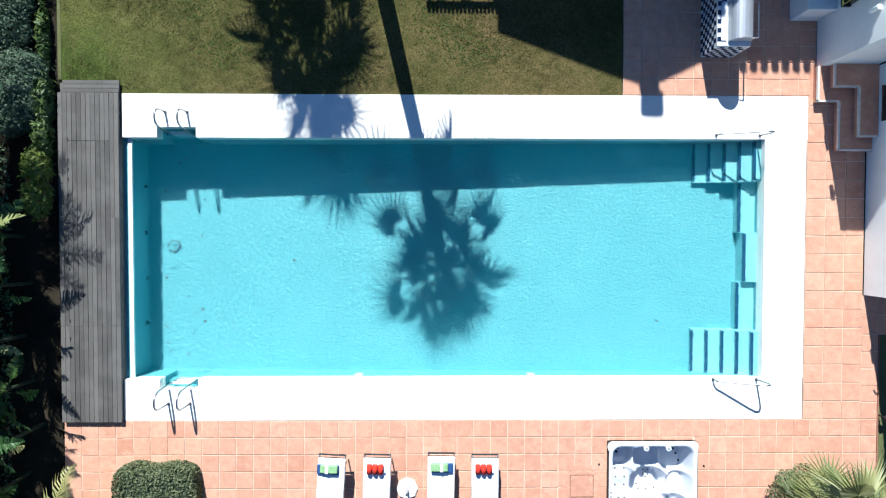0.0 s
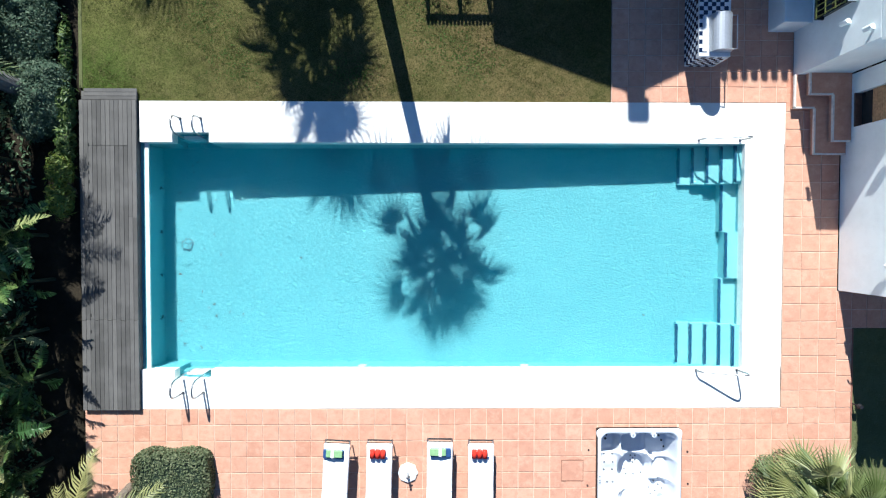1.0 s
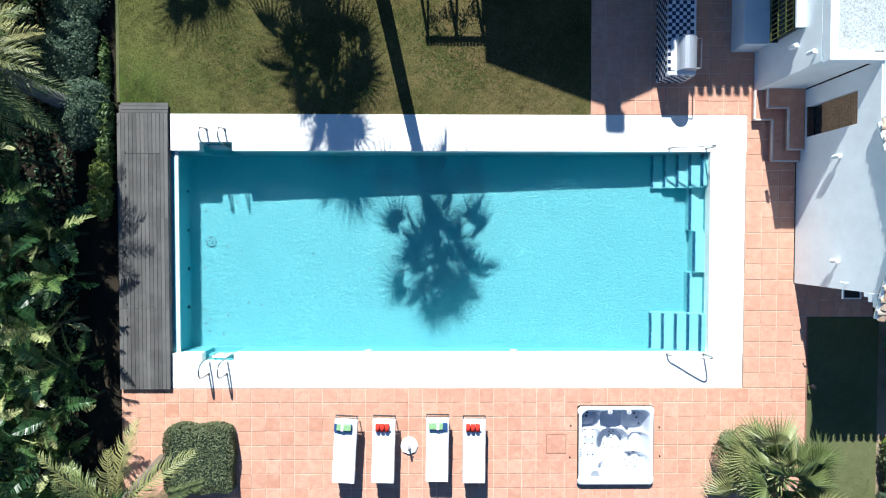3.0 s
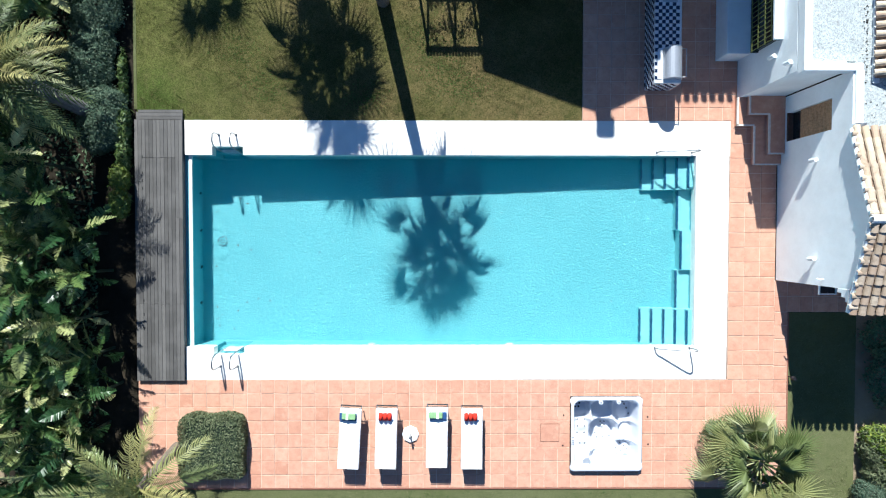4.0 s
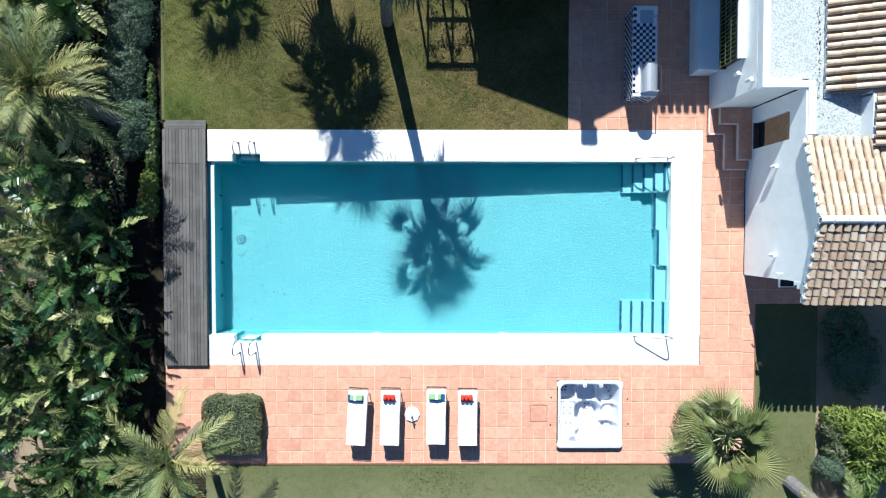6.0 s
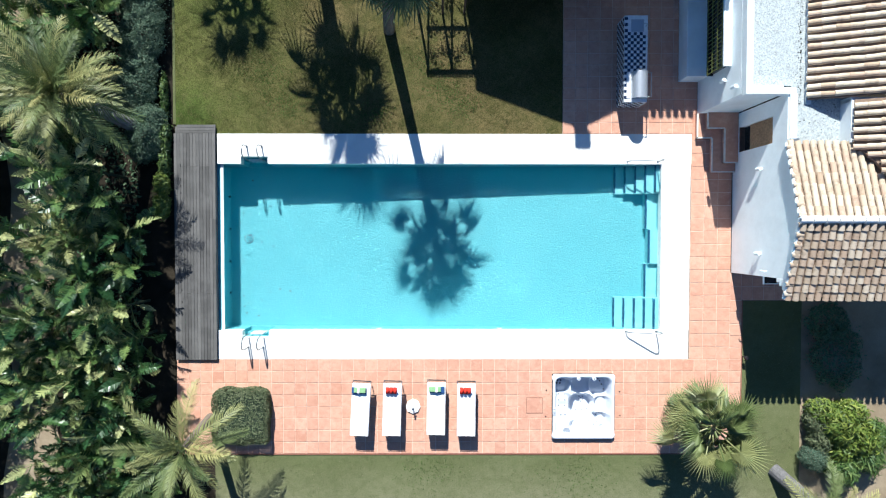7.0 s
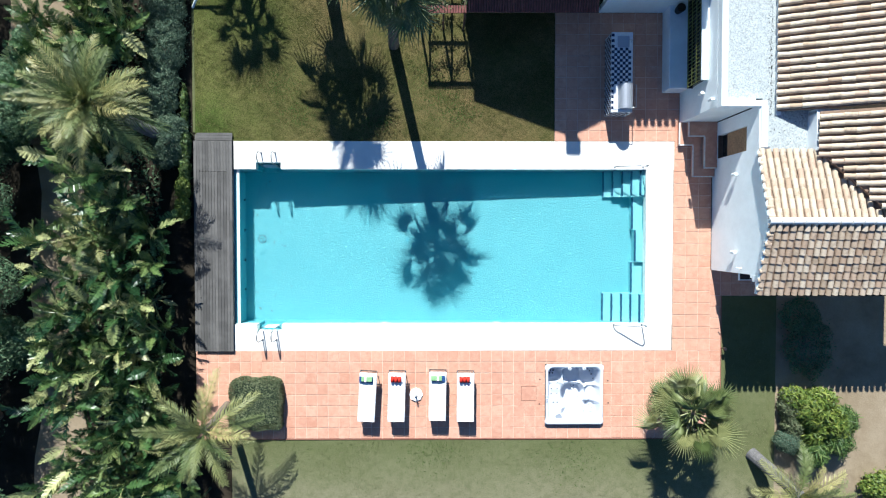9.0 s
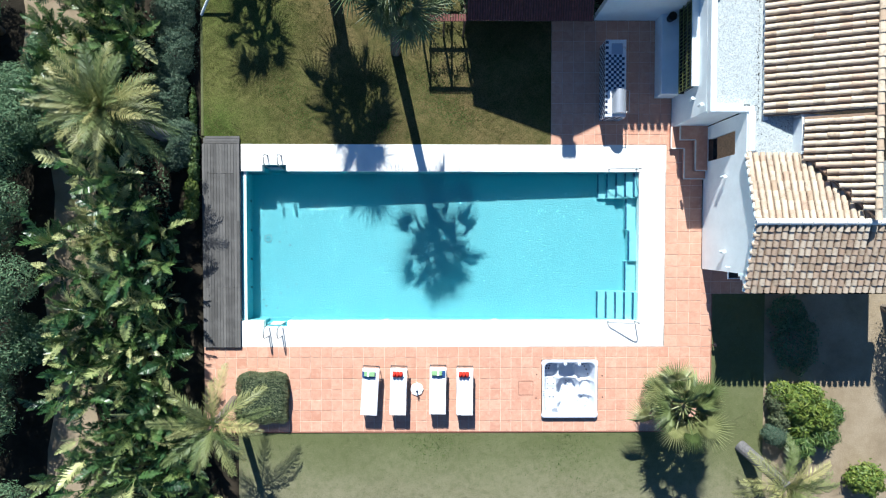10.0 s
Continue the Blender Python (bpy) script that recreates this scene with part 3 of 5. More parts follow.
# ---- clay roofs ----
def tile_mesh(name, material, length, r0, r1, lap=0.012):
    b = bmesh.new()
    n = 6
    rows = []
    for y, r, z in ((-length / 2, r0, lap), (length / 2, r1, -lap)):
        o = [b.verts.new((r * math.cos(math.pi * k / n), y, z + r * 0.85 * math.sin(math.pi * k / n))) for k in range(n + 1)]
        i = [b.verts.new(((r - 0.014) * math.cos(math.pi * k / n), y, z + (r - 0.014) * 0.85 * math.sin(math.pi * k / n))) for k in range(n + 1)]
        rows.append((o, i))
    for k in range(n):
        b.faces.new((rows[0][0][k], rows[1][0][k], rows[1][0][k + 1], rows[0][0][k + 1]))
        for o, i in rows[:1]:
            b.faces.new((o[k], o[k + 1], i[k + 1], i[k]))
    bmesh.ops.recalc_face_normals(b, faces=b.faces)
    return mesh_of(name, b, material, False)


def clay_roof(name, label, eave, along, up, nu, nv, pu, pv, material, keep, bed, seed, lap=0.012, wild=1.0, cover=0.41):
    """Rows of half-round tiles on a slope. eave: where it starts; along: the eave's way; up: the way up the slope."""
    rng2 = random.Random(seed)
    o, u, v = Vector(eave), Vector(along).normalized(), Vector(up).normalized()
    w = u.cross(v)
    if w.z < 0:
        w = -w
    b = bmesh.new()
    lo = [b.verts.new(p) for p in bed]
    hi = [b.verts.new((p[0], p[1], p[2] - 0.12)) for p in bed]
    b.faces.new(lo)
    b.faces.new(list(reversed(hi)))
    for k in range(len(lo)):
        b.faces.new((lo[k], hi[k], hi[(k + 1) % len(lo)], lo[(k + 1) % len(lo)]))
    bmesh.ops.recalc_face_normals(b, faces=b.faces)
    roof = solo(name, b, M_ROOF_PAN, label, "roof", "structure")
    me = tile_mesh("tile", material, pv * 1.16, pu * cover, pu * cover * (0.86 if lap > 0.01 else 0.92), lap)
    x_axis = v.cross(w)
    for i in range(nu):
        for j in range(nv):
            p = o + u * (i + 0.5) * pu + v * (j + 0.45) * pv
            if not keep(p):
                continue
            p = p + w * (0.022 + wild * rng2.uniform(-0.008, 0.01)) + u * wild * rng2.uniform(-0.01, 0.01) + v * rng2.uniform(-0.015, 0.015)
            m = Matrix((x_axis, v, w)).transposed().to_4x4()
            shared("tile", me, roof, Matrix.Translation(p) @ m @ pose(0, 0, 0, rng2.uniform(-1.5, 1.5), 0, rng2.uniform(-3, 3)))
    return roof


RX, RY, RZ, EZ = 9.59, 0.84, 3.62, 2.96
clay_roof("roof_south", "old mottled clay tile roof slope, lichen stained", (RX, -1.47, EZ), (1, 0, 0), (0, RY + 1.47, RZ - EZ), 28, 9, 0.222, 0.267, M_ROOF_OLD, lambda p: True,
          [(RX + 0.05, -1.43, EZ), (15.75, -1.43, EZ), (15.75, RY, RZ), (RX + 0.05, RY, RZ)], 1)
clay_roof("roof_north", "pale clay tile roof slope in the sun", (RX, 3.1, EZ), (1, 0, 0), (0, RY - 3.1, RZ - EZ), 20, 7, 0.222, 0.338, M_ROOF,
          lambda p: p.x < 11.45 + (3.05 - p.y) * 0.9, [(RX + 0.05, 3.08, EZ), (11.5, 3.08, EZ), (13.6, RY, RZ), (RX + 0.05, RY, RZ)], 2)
NZ = 2.76
clay_roof("roof_east", "clay tile roof slope with long rounded rows", (10.35, 4.42, NZ), (0, 1, 0), (2.95, 0, 1.1), 24, 9, 0.237, 0.35, M_ROOF, lambda p: True,
          [(10.38, 4.42, NZ), (13.3, 4.42, NZ + 1.1), (13.3, 10.1, NZ + 1.1), (10.38, 10.1, NZ)], 3, 0.006, 0.6, 0.36)
clay_roof("roof_valley", "clay tile roof slope meeting the wing in a valley", (11.45, 0.7, NZ + 0.41), (0, 1, 0), (2.95, 0, 1.1), 15, 6, 0.237, 0.33, M_ROOF,
          lambda p: p.y < 4.3 and p.x > 11.45 + (3.05 - p.y) * 0.9 - 0.05, [(11.47, 3.05, NZ + 0.38), (13.4, 0.9, NZ + 1.1), (13.4, 4.32, NZ + 1.1), (11.47, 4.32, NZ + 0.38)], 4, 0.006, 0.6, 0.36)
for name, a, b, n, lab in (("ridge_wing", (RX - 0.02, RY, RZ + 0.05), (15.75, RY, RZ + 0.05), 17, "white-mortared ridge of the wing roof"), ("ridge_east", (13.32, 0.9, 3.93), (13.32, 10.1, 3.93), 25, "clay ridge tiles of the roof")):
    rid = thing(name, lab, "ridge", kind="structure")
    me = tile_mesh("ridge_tile", M_COPING if n == 17 else M_ROOF, 0.4, 0.11, 0.1)
    for k in range(n):
        p = Vector(a).lerp(Vector(b), (k + 0.5) / n)
        shared("ridge_tile", me, rid, Matrix.Translation(p) @ pose(0, 0, 0, 0, 0, -90 if n == 17 else 0))
verge_tile = tile_mesh("verge_tile", M_ROOF_OLD, 0.2, 0.075, 0.075)
rake = thing("roof_rake", "white mortar verge of the gable", "verge", kind="structure")
for y, z in ((-1.47, EZ), (3.1, EZ)):
    part("verge", tube(bmesh.new(), [(RX + 0.055, y, z - 0.02), (RX + 0.055, RY, RZ - 0.02)], 0.07, 8), M_WHITE, rake)
for sgn, ye in ((-1, -1.47), (1, 3.1)):
    for k in range(8):
        q = (k + 0.5) / 8
        shared("verge_tile", verge_tile, rake, Matrix.Translation((RX + 0.06, ye + (RY - ye) * q, EZ + (RZ - EZ) * q + 0.03)) @ pose(0, 0, 0, 0, 0, 90))
part("wall", boxes((10.34, 10.5, 4.3, 10.1, 2.3, 2.7), (11.4, 11.55, 3.1, 4.35, 2.5, 3.1), (11.4, 13.3, 4.3, 4.42, 2.6, 3.05)), M_WHITE, rake)

# ---- the tall house to the north, whose gable and chimney shade the lawn ----
tall = thing("main_house", "tall white main house with gable and chimney", "house", (0, 12.0, 0), kind="structure")
bm = bmesh.new()
prof = [(-0.3, 0), (7.4, 0), (7.4, 5.42), (4.46, 5.44), (3.0, 5.93), (-0.3, 4.96)]
p = [bm.verts.new((x, 0.2, z)) for x, z in prof]
q = [bm.verts.new((x, 6.0, z)) for x, z in prof]
bm.faces.new(p)
bm.faces.new(list(reversed(q)))
for k in range(len(p)):
    bm.faces.new((p[k], q[k], q[(k + 1) % 6], p[(k + 1) % 6]))
bmesh.ops.recalc_face_normals(bm, faces=bm.faces)
part("wall", bm, M_WHITE, tall)
bm = bmesh.new()
prof = [(-0.41, 4.94), (-0.41, 5.02), (3.0, 6.05), (4.46, 5.55), (7.6, 5.55), (7.6, 5.44), (4.4, 5.44), (3.0, 5.95)]
p = [bm.verts.new((x, 0.0, z)) for x, z in prof]
q = [bm.verts.new((x, 6.1, z)) for x, z in prof]
bm.faces.new(p)
bm.faces.new(list(reversed(q)))
for k in range(len(p)):
    bm.faces.new((p[k], q[k], q[(k + 1) % 8], p[(k + 1) % 8]))
bmesh.ops.recalc_face_normals(bm, faces=bm.faces)
part("roof", bm, M_ROOF_PAN, tall)
bm = boxes((2.76, 3.18, 0.1, 0.5, 5.75, 6.66), (2.7, 3.24, 0.05, 0.55, 6.5, 6.6))
chimney = part("chimney", bm, M_WHITE, tall)
for x in (2.74, 2.97, 3.2):
    part("chimney_cap", tube(bmesh.new(), [(x, 0.3, 6.6), (x, 0.3, 6.74 if x != 2.97 else 6.82)], 0.05, 8, 0.02), M_ROOF, chimney)
me = tile_mesh("tile", M_ROOF, 0.4, 0.1, 0.085)
for k in range(12):
    shared("tile", me, tall, pose(4.6 + k * 0.26, 0.08, 5.58, 0, 0, 0))

# porch roof and pergola frame at the lawn's north end
porch = thing("porch_roof", "low porch roof of reddish clay sheets on timber posts", "porch", (0.4, 8.05, 0))
bm = bmesh.new()
n = 50
for k in range(n):
    xa, xb = k * 0.09, k * 0.09 + 0.075
    v = [bm.verts.new(q) for q in ((xa, 0, 1.55), ((xa + xb) / 2, 0, 1.59), (xb, 0, 1.55), (xb, 3.2, 2.35), ((xa + xb) / 2, 3.2, 2.39), (xa, 3.2, 2.35))]
    bm.faces.new((v[0], v[1], v[4], v[5]))
    bm.faces.new((v[1], v[2], v[3], v[4]))
part("roof_sheet", bm, M_RED_SHEET, porch)
part("board", boxes((0, 4.5, 0.03, 3.2, 1.45, 1.5)), M_TIMBER, porch)
for x in (0.05, 1.5, 3.0, 4.4):
    part("post", boxes((x, x + 0.1, 1.1, 1.2, -0.03, 1.5)), M_TIMBER, porch)
pergola = thing("pergola", "open timber pergola with a clay sheet edge", "pergola", (-1.35, 8.05, 0))
for x in (0.05, 0.87, 1.62):
    part("post", boxes((x, x + 0.07, 0.0, 0.07, -0.03, 1.5)), M_TIMBER, pergola)
    part("beam", boxes((x, x + 0.06, 0.07, 3.2, 1.44, 1.5)), M_TIMBER, pergola)
for y in (0.0, 1.5, 2.9):
    part("beam", boxes((0.0, 1.74, y, y + 0.09, 1.5, 1.56)), M_TIMBER, pergola)
bm = bmesh.new()
for k in range(18):
    tube(bm, [(0.05 + k * 0.095, -0.04, 1.585), (0.05 + k * 0.095, 0.2, 1.61)], 0.042, 6)
part("tile_edge", bm, M_RED_SHEET, pergola)
low = thing("garden_wall", "white rendered wall closing the terrace", "wall", (5.35, 8.7, 0), kind="structure")
part("wall", boxes((0, 3.065, 0, 0.22, 0, 2.7), bevel=0.015), M_WHITE, low)

pot = thing("potted_plant", "green plant in a dark pot beside the wall", "potted plant", (5.08, 9.1, -0.07))
part("pot", tube(bmesh.new(), [(0, 0, 0), (0, 0, 0.4)], 0.17, 14, 0.22), M_DARK, pot)
bm = bmesh.new()
rp = random.Random(6)
for k in range(46):
    a, l, d = rp.uniform(0, 6.3), rp.uniform(0.3, 0.55), rp.uniform(0.2, 0.9)
    o, w = Vector((math.cos(a), math.sin(a), 0)), Vector((-math.sin(a), math.cos(a), 0)) * 0.022
    b0, m0, t0 = Vector((0, 0, 0.4)), o * l * 0.5 + Vector((0, 0, 0.4 + l * 0.6 * (1 - d * 0.4))), o * l + Vector((0, 0, 0.4 + l * 0.5 * (1 - d)))
    q = [bm.verts.new(v) for v in (b0 - w * 0.5, b0 + w * 0.5, m0 + w, t0, m0 - w)]
    bm.faces.new(q)
part("foliage", bm, M_HEDGE, pot)
pot = thing("flower_pot", "small dark empty pot on the white ledge", "flower pot", (8.02, 8.5, 0.66))
part("pot", tube(bmesh.new(), [(0, 0, 0), (0, 0, 0.3)], 0.12, 14, 0.16), M_BLACK, pot)
part("soil", disc(bmesh.new(), 0, 0, 0.295, 0.306, 0.135, 14), M_SOIL, pot)


# ---- pool fittings ----
def arc(c, a, b, n, plane):
    """Points of a curve through three corners, rounded."""
    return [Vector(a).lerp(Vector(c), k / n).lerp(Vector(c).lerp(Vector(b), k / n), k / n) for k in range(n + 1)]


def ladder(y, s, h=0.66):
    """Stainless pool ladder; s: +1 on the north side, -1 on the south."""
    la = thing("pool_ladder", "stainless steel pool ladder with two curved rails", "ladder", (-6.98, y, 0), group="pool ladders")
    for x in (-0.26, 0.26):
        pts = [(x, s * 0.42, 0.0), (x, s * 0.42, h - 0.28)] + arc((x, s * 0.42, h + 0.02), (x, s * 0.42, h - 0.26), (x, s * 0.2, h), 5, 0) \
            + arc((x, s * 0.02, h - 0.02), (x, s * 0.18, h), (x, s * -0.02, h - 0.26), 5, 0) + [(x, s * -0.04, 0.0), (x, s * -0.05, -0.62)]
        rail = part("rail", tube(bmesh.new(), pts, 0.022, 10), M_STEEL, la, smooth=True)
        part("flange", disc(bmesh.new(), x, s * 0.42, 0.0, 0.02, 0.036, 16), M_STEEL, rail)
    for z in (-0.2, -0.42, -0.6):
        part("rung", boxes((-0.25, 0.25, min(0, -s * 0.07), max(0, -s * 0.07), z, z + 0.025), bevel=0.005), M_ACRYLIC, la)
    return la


ladder(3.06, 1, 0.5)
ladder(-3.11, -1)


def handrail(y, s):
    ra = thing("handrail", "bent stainless steel handrail beside the pool steps", "handrail", (6.0, y, 0), group="handrails")
    pts = [(0, 0, 0), (0.0, s * 0.0, 0.1)] + arc((0.02, 0, 0.2), (0, 0, 0.1), (0.14, 0, 0.23), 4, 0) + [(0.75, s * 0.02, 0.56)] \
        + arc((1.06, s * 0.03, 0.72), (0.84, s * 0.02, 0.6), (1.06, s * 0.03, 0.48), 6, 0) + [(1.06, 0, 0.0)]
    rail = part("rail", tube(bmesh.new(), pts, 0.02, 10), M_STEEL, ra, smooth=True)
    for x in (0, 1.06):
        part("flange", disc(bmesh.new(), x, 0, 0.0, 0.016, 0.034, 16), M_STEEL, rail)


handrail(2.97, -1)
handrail(-2.97, 1)

for x, y, c in ((-7.56, 0.26, M_GREY_PLASTIC), (-7.56, -0.16, M_POOL)):
    dr = thing("pool_drain", "round drain cover in the pool floor", "drain", (x, y, -1.1), group="drains")
    cover = part("cover", disc(bmesh.new(), 0, 0, 0.0, 0.02, 0.13, 24), M_POOL, dr)
    if c is not M_POOL:
        for px, py in ((-0.04, 0.03), (0.05, 0.02), (0.02, -0.05)):
            part("grate_slot", boxes((px - 0.03, px + 0.03, py - 0.015, py + 0.015, 0.015, 0.026)), M_DARK, cover)
    part("rim", disc(bmesh.new(), 0, 0, -0.01, 0.012, 0.16, 24), M_STEEL if c is M_GREY_PLASTIC else M_POOL, dr)
for y in (1.79, 0.61, -0.55, -1.71):
    inl = thing("pool_inlet", "small dark inlet nozzle in the pool wall", "nozzle", (-8.2, y, -0.93), group="nozzles")
    b = disc(bmesh.new(), 0, 0, 0, 0.035, 0.05, 14)
    bmesh.ops.rotate(b, verts=b.verts, cent=(0, 0, 0), matrix=Matrix.Rotation(radians(90), 3, "Y"))
    part("nozzle", b, M_DARK, inl)
for x in (-2.7, 1.6):
    li = thing("pool_light", "white round light in the pool wall", "pool light", (x, -2.94, -0.42), group="pool lights")
    b = disc(bmesh.new(), 0, 0, 0, 0.02, 0.11, 20)
    bmesh.ops.rotate(b, verts=b.verts, cent=(0, 0, 0), matrix=Matrix.Rotation(radians(-90), 3, "X"))
    part("lens", b, M_ACRYLIC, li)
rng = random.Random(11)
bm = bmesh.new()
for k in range(46):
    x, y = (-8.0 + abs(rng.gauss(0, 1.1)), rng.choice((rng.uniform(-2.6, -1.0), rng.uniform(1.4, 2.6), rng.uniform(-2.7, 2.6)))) if k < 40 else (rng.uniform(-6, 6), rng.uniform(-2, 2.2))
    z = -1.12 + (x + 8.2) / 15.4 * 0.44 + 0.012
    a, l = rng.uniform(0, 6.3), rng.uniform(0.018, 0.055)
    u, w = Vector((math.cos(a), math.sin(a), 0)), Vector((-math.sin(a), math.cos(a), 0))
    c = Vector((x, y, z))
    bm.faces.new([bm.verts.new(q) for q in (c - u * l, c - w * l * 0.35 + Vector((0, 0, 0.01)), c + u * l, c + w * l * 0.35 + Vector((0, 0, 0.008)))])
solo("fallen_leaves", bm, M_DEAD, "small dark fallen leaves on the pool floor", "leaves", "stuff")


# ---- loungers ----
def lounger():
    lo = thing("sun_lounger", "white padded sun lounger on a thin metal frame", "sun lounger", group="loungers in a row")
    b = bmesh.new()
    box(b, -0.315, 0.315, -0.9, 0.9, 0.5, 0.6, bevel=0.04, seg=3)
    bmesh.ops.subdivide_edges(b, edges=[e for e in b.edges if abs(e.verts[0].co.y - e.verts[1].co.y) > 1], cuts=10)
    for v in b.verts:
        v.co.z += 0.012 * math.sin(v.co.y * 9) * (1 if v.co.z > 0.55 else 0)
        v.co.x *= 1 + 0.02 * v.co.y / 0.9 * (1 if v.co.y > 0 else -1)
    mat = part("mattress", b, M_CUSHION, lo, smooth=True)
    for y in (-0.885, -0.3, 0.25):
        part("piping", boxes((-0.31, 0.31, y - 0.006, y + 0.006, 0.592, 0.604)), M_CUSHION, mat)
    for x in (-0.3, 0.3):
        part("side_rail", tube(bmesh.new(), [(x, -0.92, 0.485), (x, 0.98, 0.485)], 0.018, 8), M_STEEL, lo)
        for y in (-0.78, 0.72):
            part("leg", tube(bmesh.new(), [(x, y, 0.485), (x, y - 0.05, 0.0)], 0.016, 8), M_STEEL, lo)
    part("head_bar", tube(bmesh.new(), [(-0.3, 0.96, 0.49), (0.3, 0.96, 0.49)], 0.02, 8), M_DARK, lo, "dark head bar")
    part("foot_bar", tube(bmesh.new(), [(-0.3, -0.92, 0.485), (0.3, -0.92, 0.485)], 0.018, 8), M_STEEL, lo)
    part("slat", boxes((-0.28, 0.28, -0.88, 0.9, 0.485, 0.498)), M_DARK, lo)
    arm = part("wheel_arm", tube(bmesh.new(), [(-0.255, -0.95, 0.06), (-0.25, -0.9, 0.485)], 0.014, 6), M_DARK, lo)
    b = disc(bmesh.new(), 0, 0, 0, 0.035, 0.06, 14)
    bmesh.ops.rotate(b, verts=b.verts, cent=(0, 0, 0), matrix=Matrix.Rotation(radians(90), 3, "Y"))
    bmesh.ops.translate(b, verts=b.verts, vec=(-0.27, -0.95, 0.06))
    part("wheel", b, M_BLACK, arm, "small black wheel")
    return lo


PLACES = ((-3.24, -5.55, -3.2), (-2.16, -5.55, -1.5), (-0.655, -5.52, -0.8), (0.375, -5.56, -0.4))
first = lounger()
first.matrix_basis = pose(PLACES[0][0], PLACES[0][1], 0, 0, 0, PLACES[0][2])
for x, y, a in PLACES[1:]:
    copy_thing(first, pose(x, y, 0, 0, 0, a))
for k, (x, y, a) in enumerate(PLACES):
    dy, dx = 0.68, (-0.03, 0.02, 0.03, 0.0)[k]
    if k % 2:
        to = thing("rolled_towel", "bright red rolled towels at the head of a lounger", "towel", (x + dx, y + dy, 0.605), a, "towels")
        for i in range(3):
            part("roll", tube(bmesh.new(), [(-0.17 + i * 0.13, -0.1, 0.05), (-0.17 + i * 0.13, 0.1, 0.05)], 0.062, 10), M_RED, to, smooth=True)
        part("strap", boxes((-0.2, 0.2, -0.11, -0.095, 0.0, 0.03)), M_BLUE, to)
    else:
        to = thing("folded_towel", "green towel folded on a dark blue one", "towel", (x + dx, y + dy, 0.605), a, "towels")
        part("under_towel", boxes((-0.25, 0.25, -0.12, 0.1, 0, 0.05), bevel=0.018, seg=2), M_BLUE, to)
        s = 1 if k == 0 else -1
        part("top_towel", boxes((-0.2 + 0.05 * s - 0.02, 0.18 + 0.05 * s, -0.07, 0.115, 0.05, 0.11), bevel=0.022, seg=2), M_GREEN, to)
        part("stripe", boxes((-0.05, 0.02, -0.072, 0.117, 0.1, 0.114)), M_CUSHION, to)

par = thing("parasol_base", "white octagonal parasol base with a steel pole socket", "parasol base", (-1.47, -5.62, 0))
b = disc(bmesh.new(), 0, 0, 0, 0.06, 0.26, 8)
bmesh.ops.bevel(b, geom=[e for e in b.edges if e.verts[0].co.z > 0.05 and e.verts[1].co.z > 0.05], offset=0.02, segments=2, affect="EDGES")
part("plate", b, M_CUSHION, par)
part("socket", tube(bmesh.new(), [(0, 0, 0.06), (0, 0, 0.36)], 0.028, 12), M_STEEL, par)
part("knob", boxes((0.02, 0.07, -0.015, 0.015, 0.25, 0.28), bevel=0.008), M_BLACK, par)

cov = thing("inspection_cover", "square terracotta inspection cover with a metal frame", "cover", (2.8, -5.59, 0))
part("frame", boxes((-0.29, 0.29, -0.28, -0.265, -0.01, 0.006), (-0.29, 0.29, 0.265, 0.28, -0.01, 0.006), (-0.29, -0.275, -0.265, 0.265, -0.01, 0.006), (0.275, 0.29, -0.265, 0.265, -0.01, 0.006)), plain("cover_frame", (0.3, 0.15, 0.1), 0.8), cov)
part("surround", boxes((-0.52, 0.52, -0.5, 0.5, -0.0118, -0.0045)), M_TILE, cov)
part("lid", boxes((-0.27, 0.27, -0.26, 0.26, -0.01, 0.003)), M_TILE, cov)


# ---- hot tub ----
M_JET = plain("jet_grey", (0.13, 0.14, 0.16), 0.4)


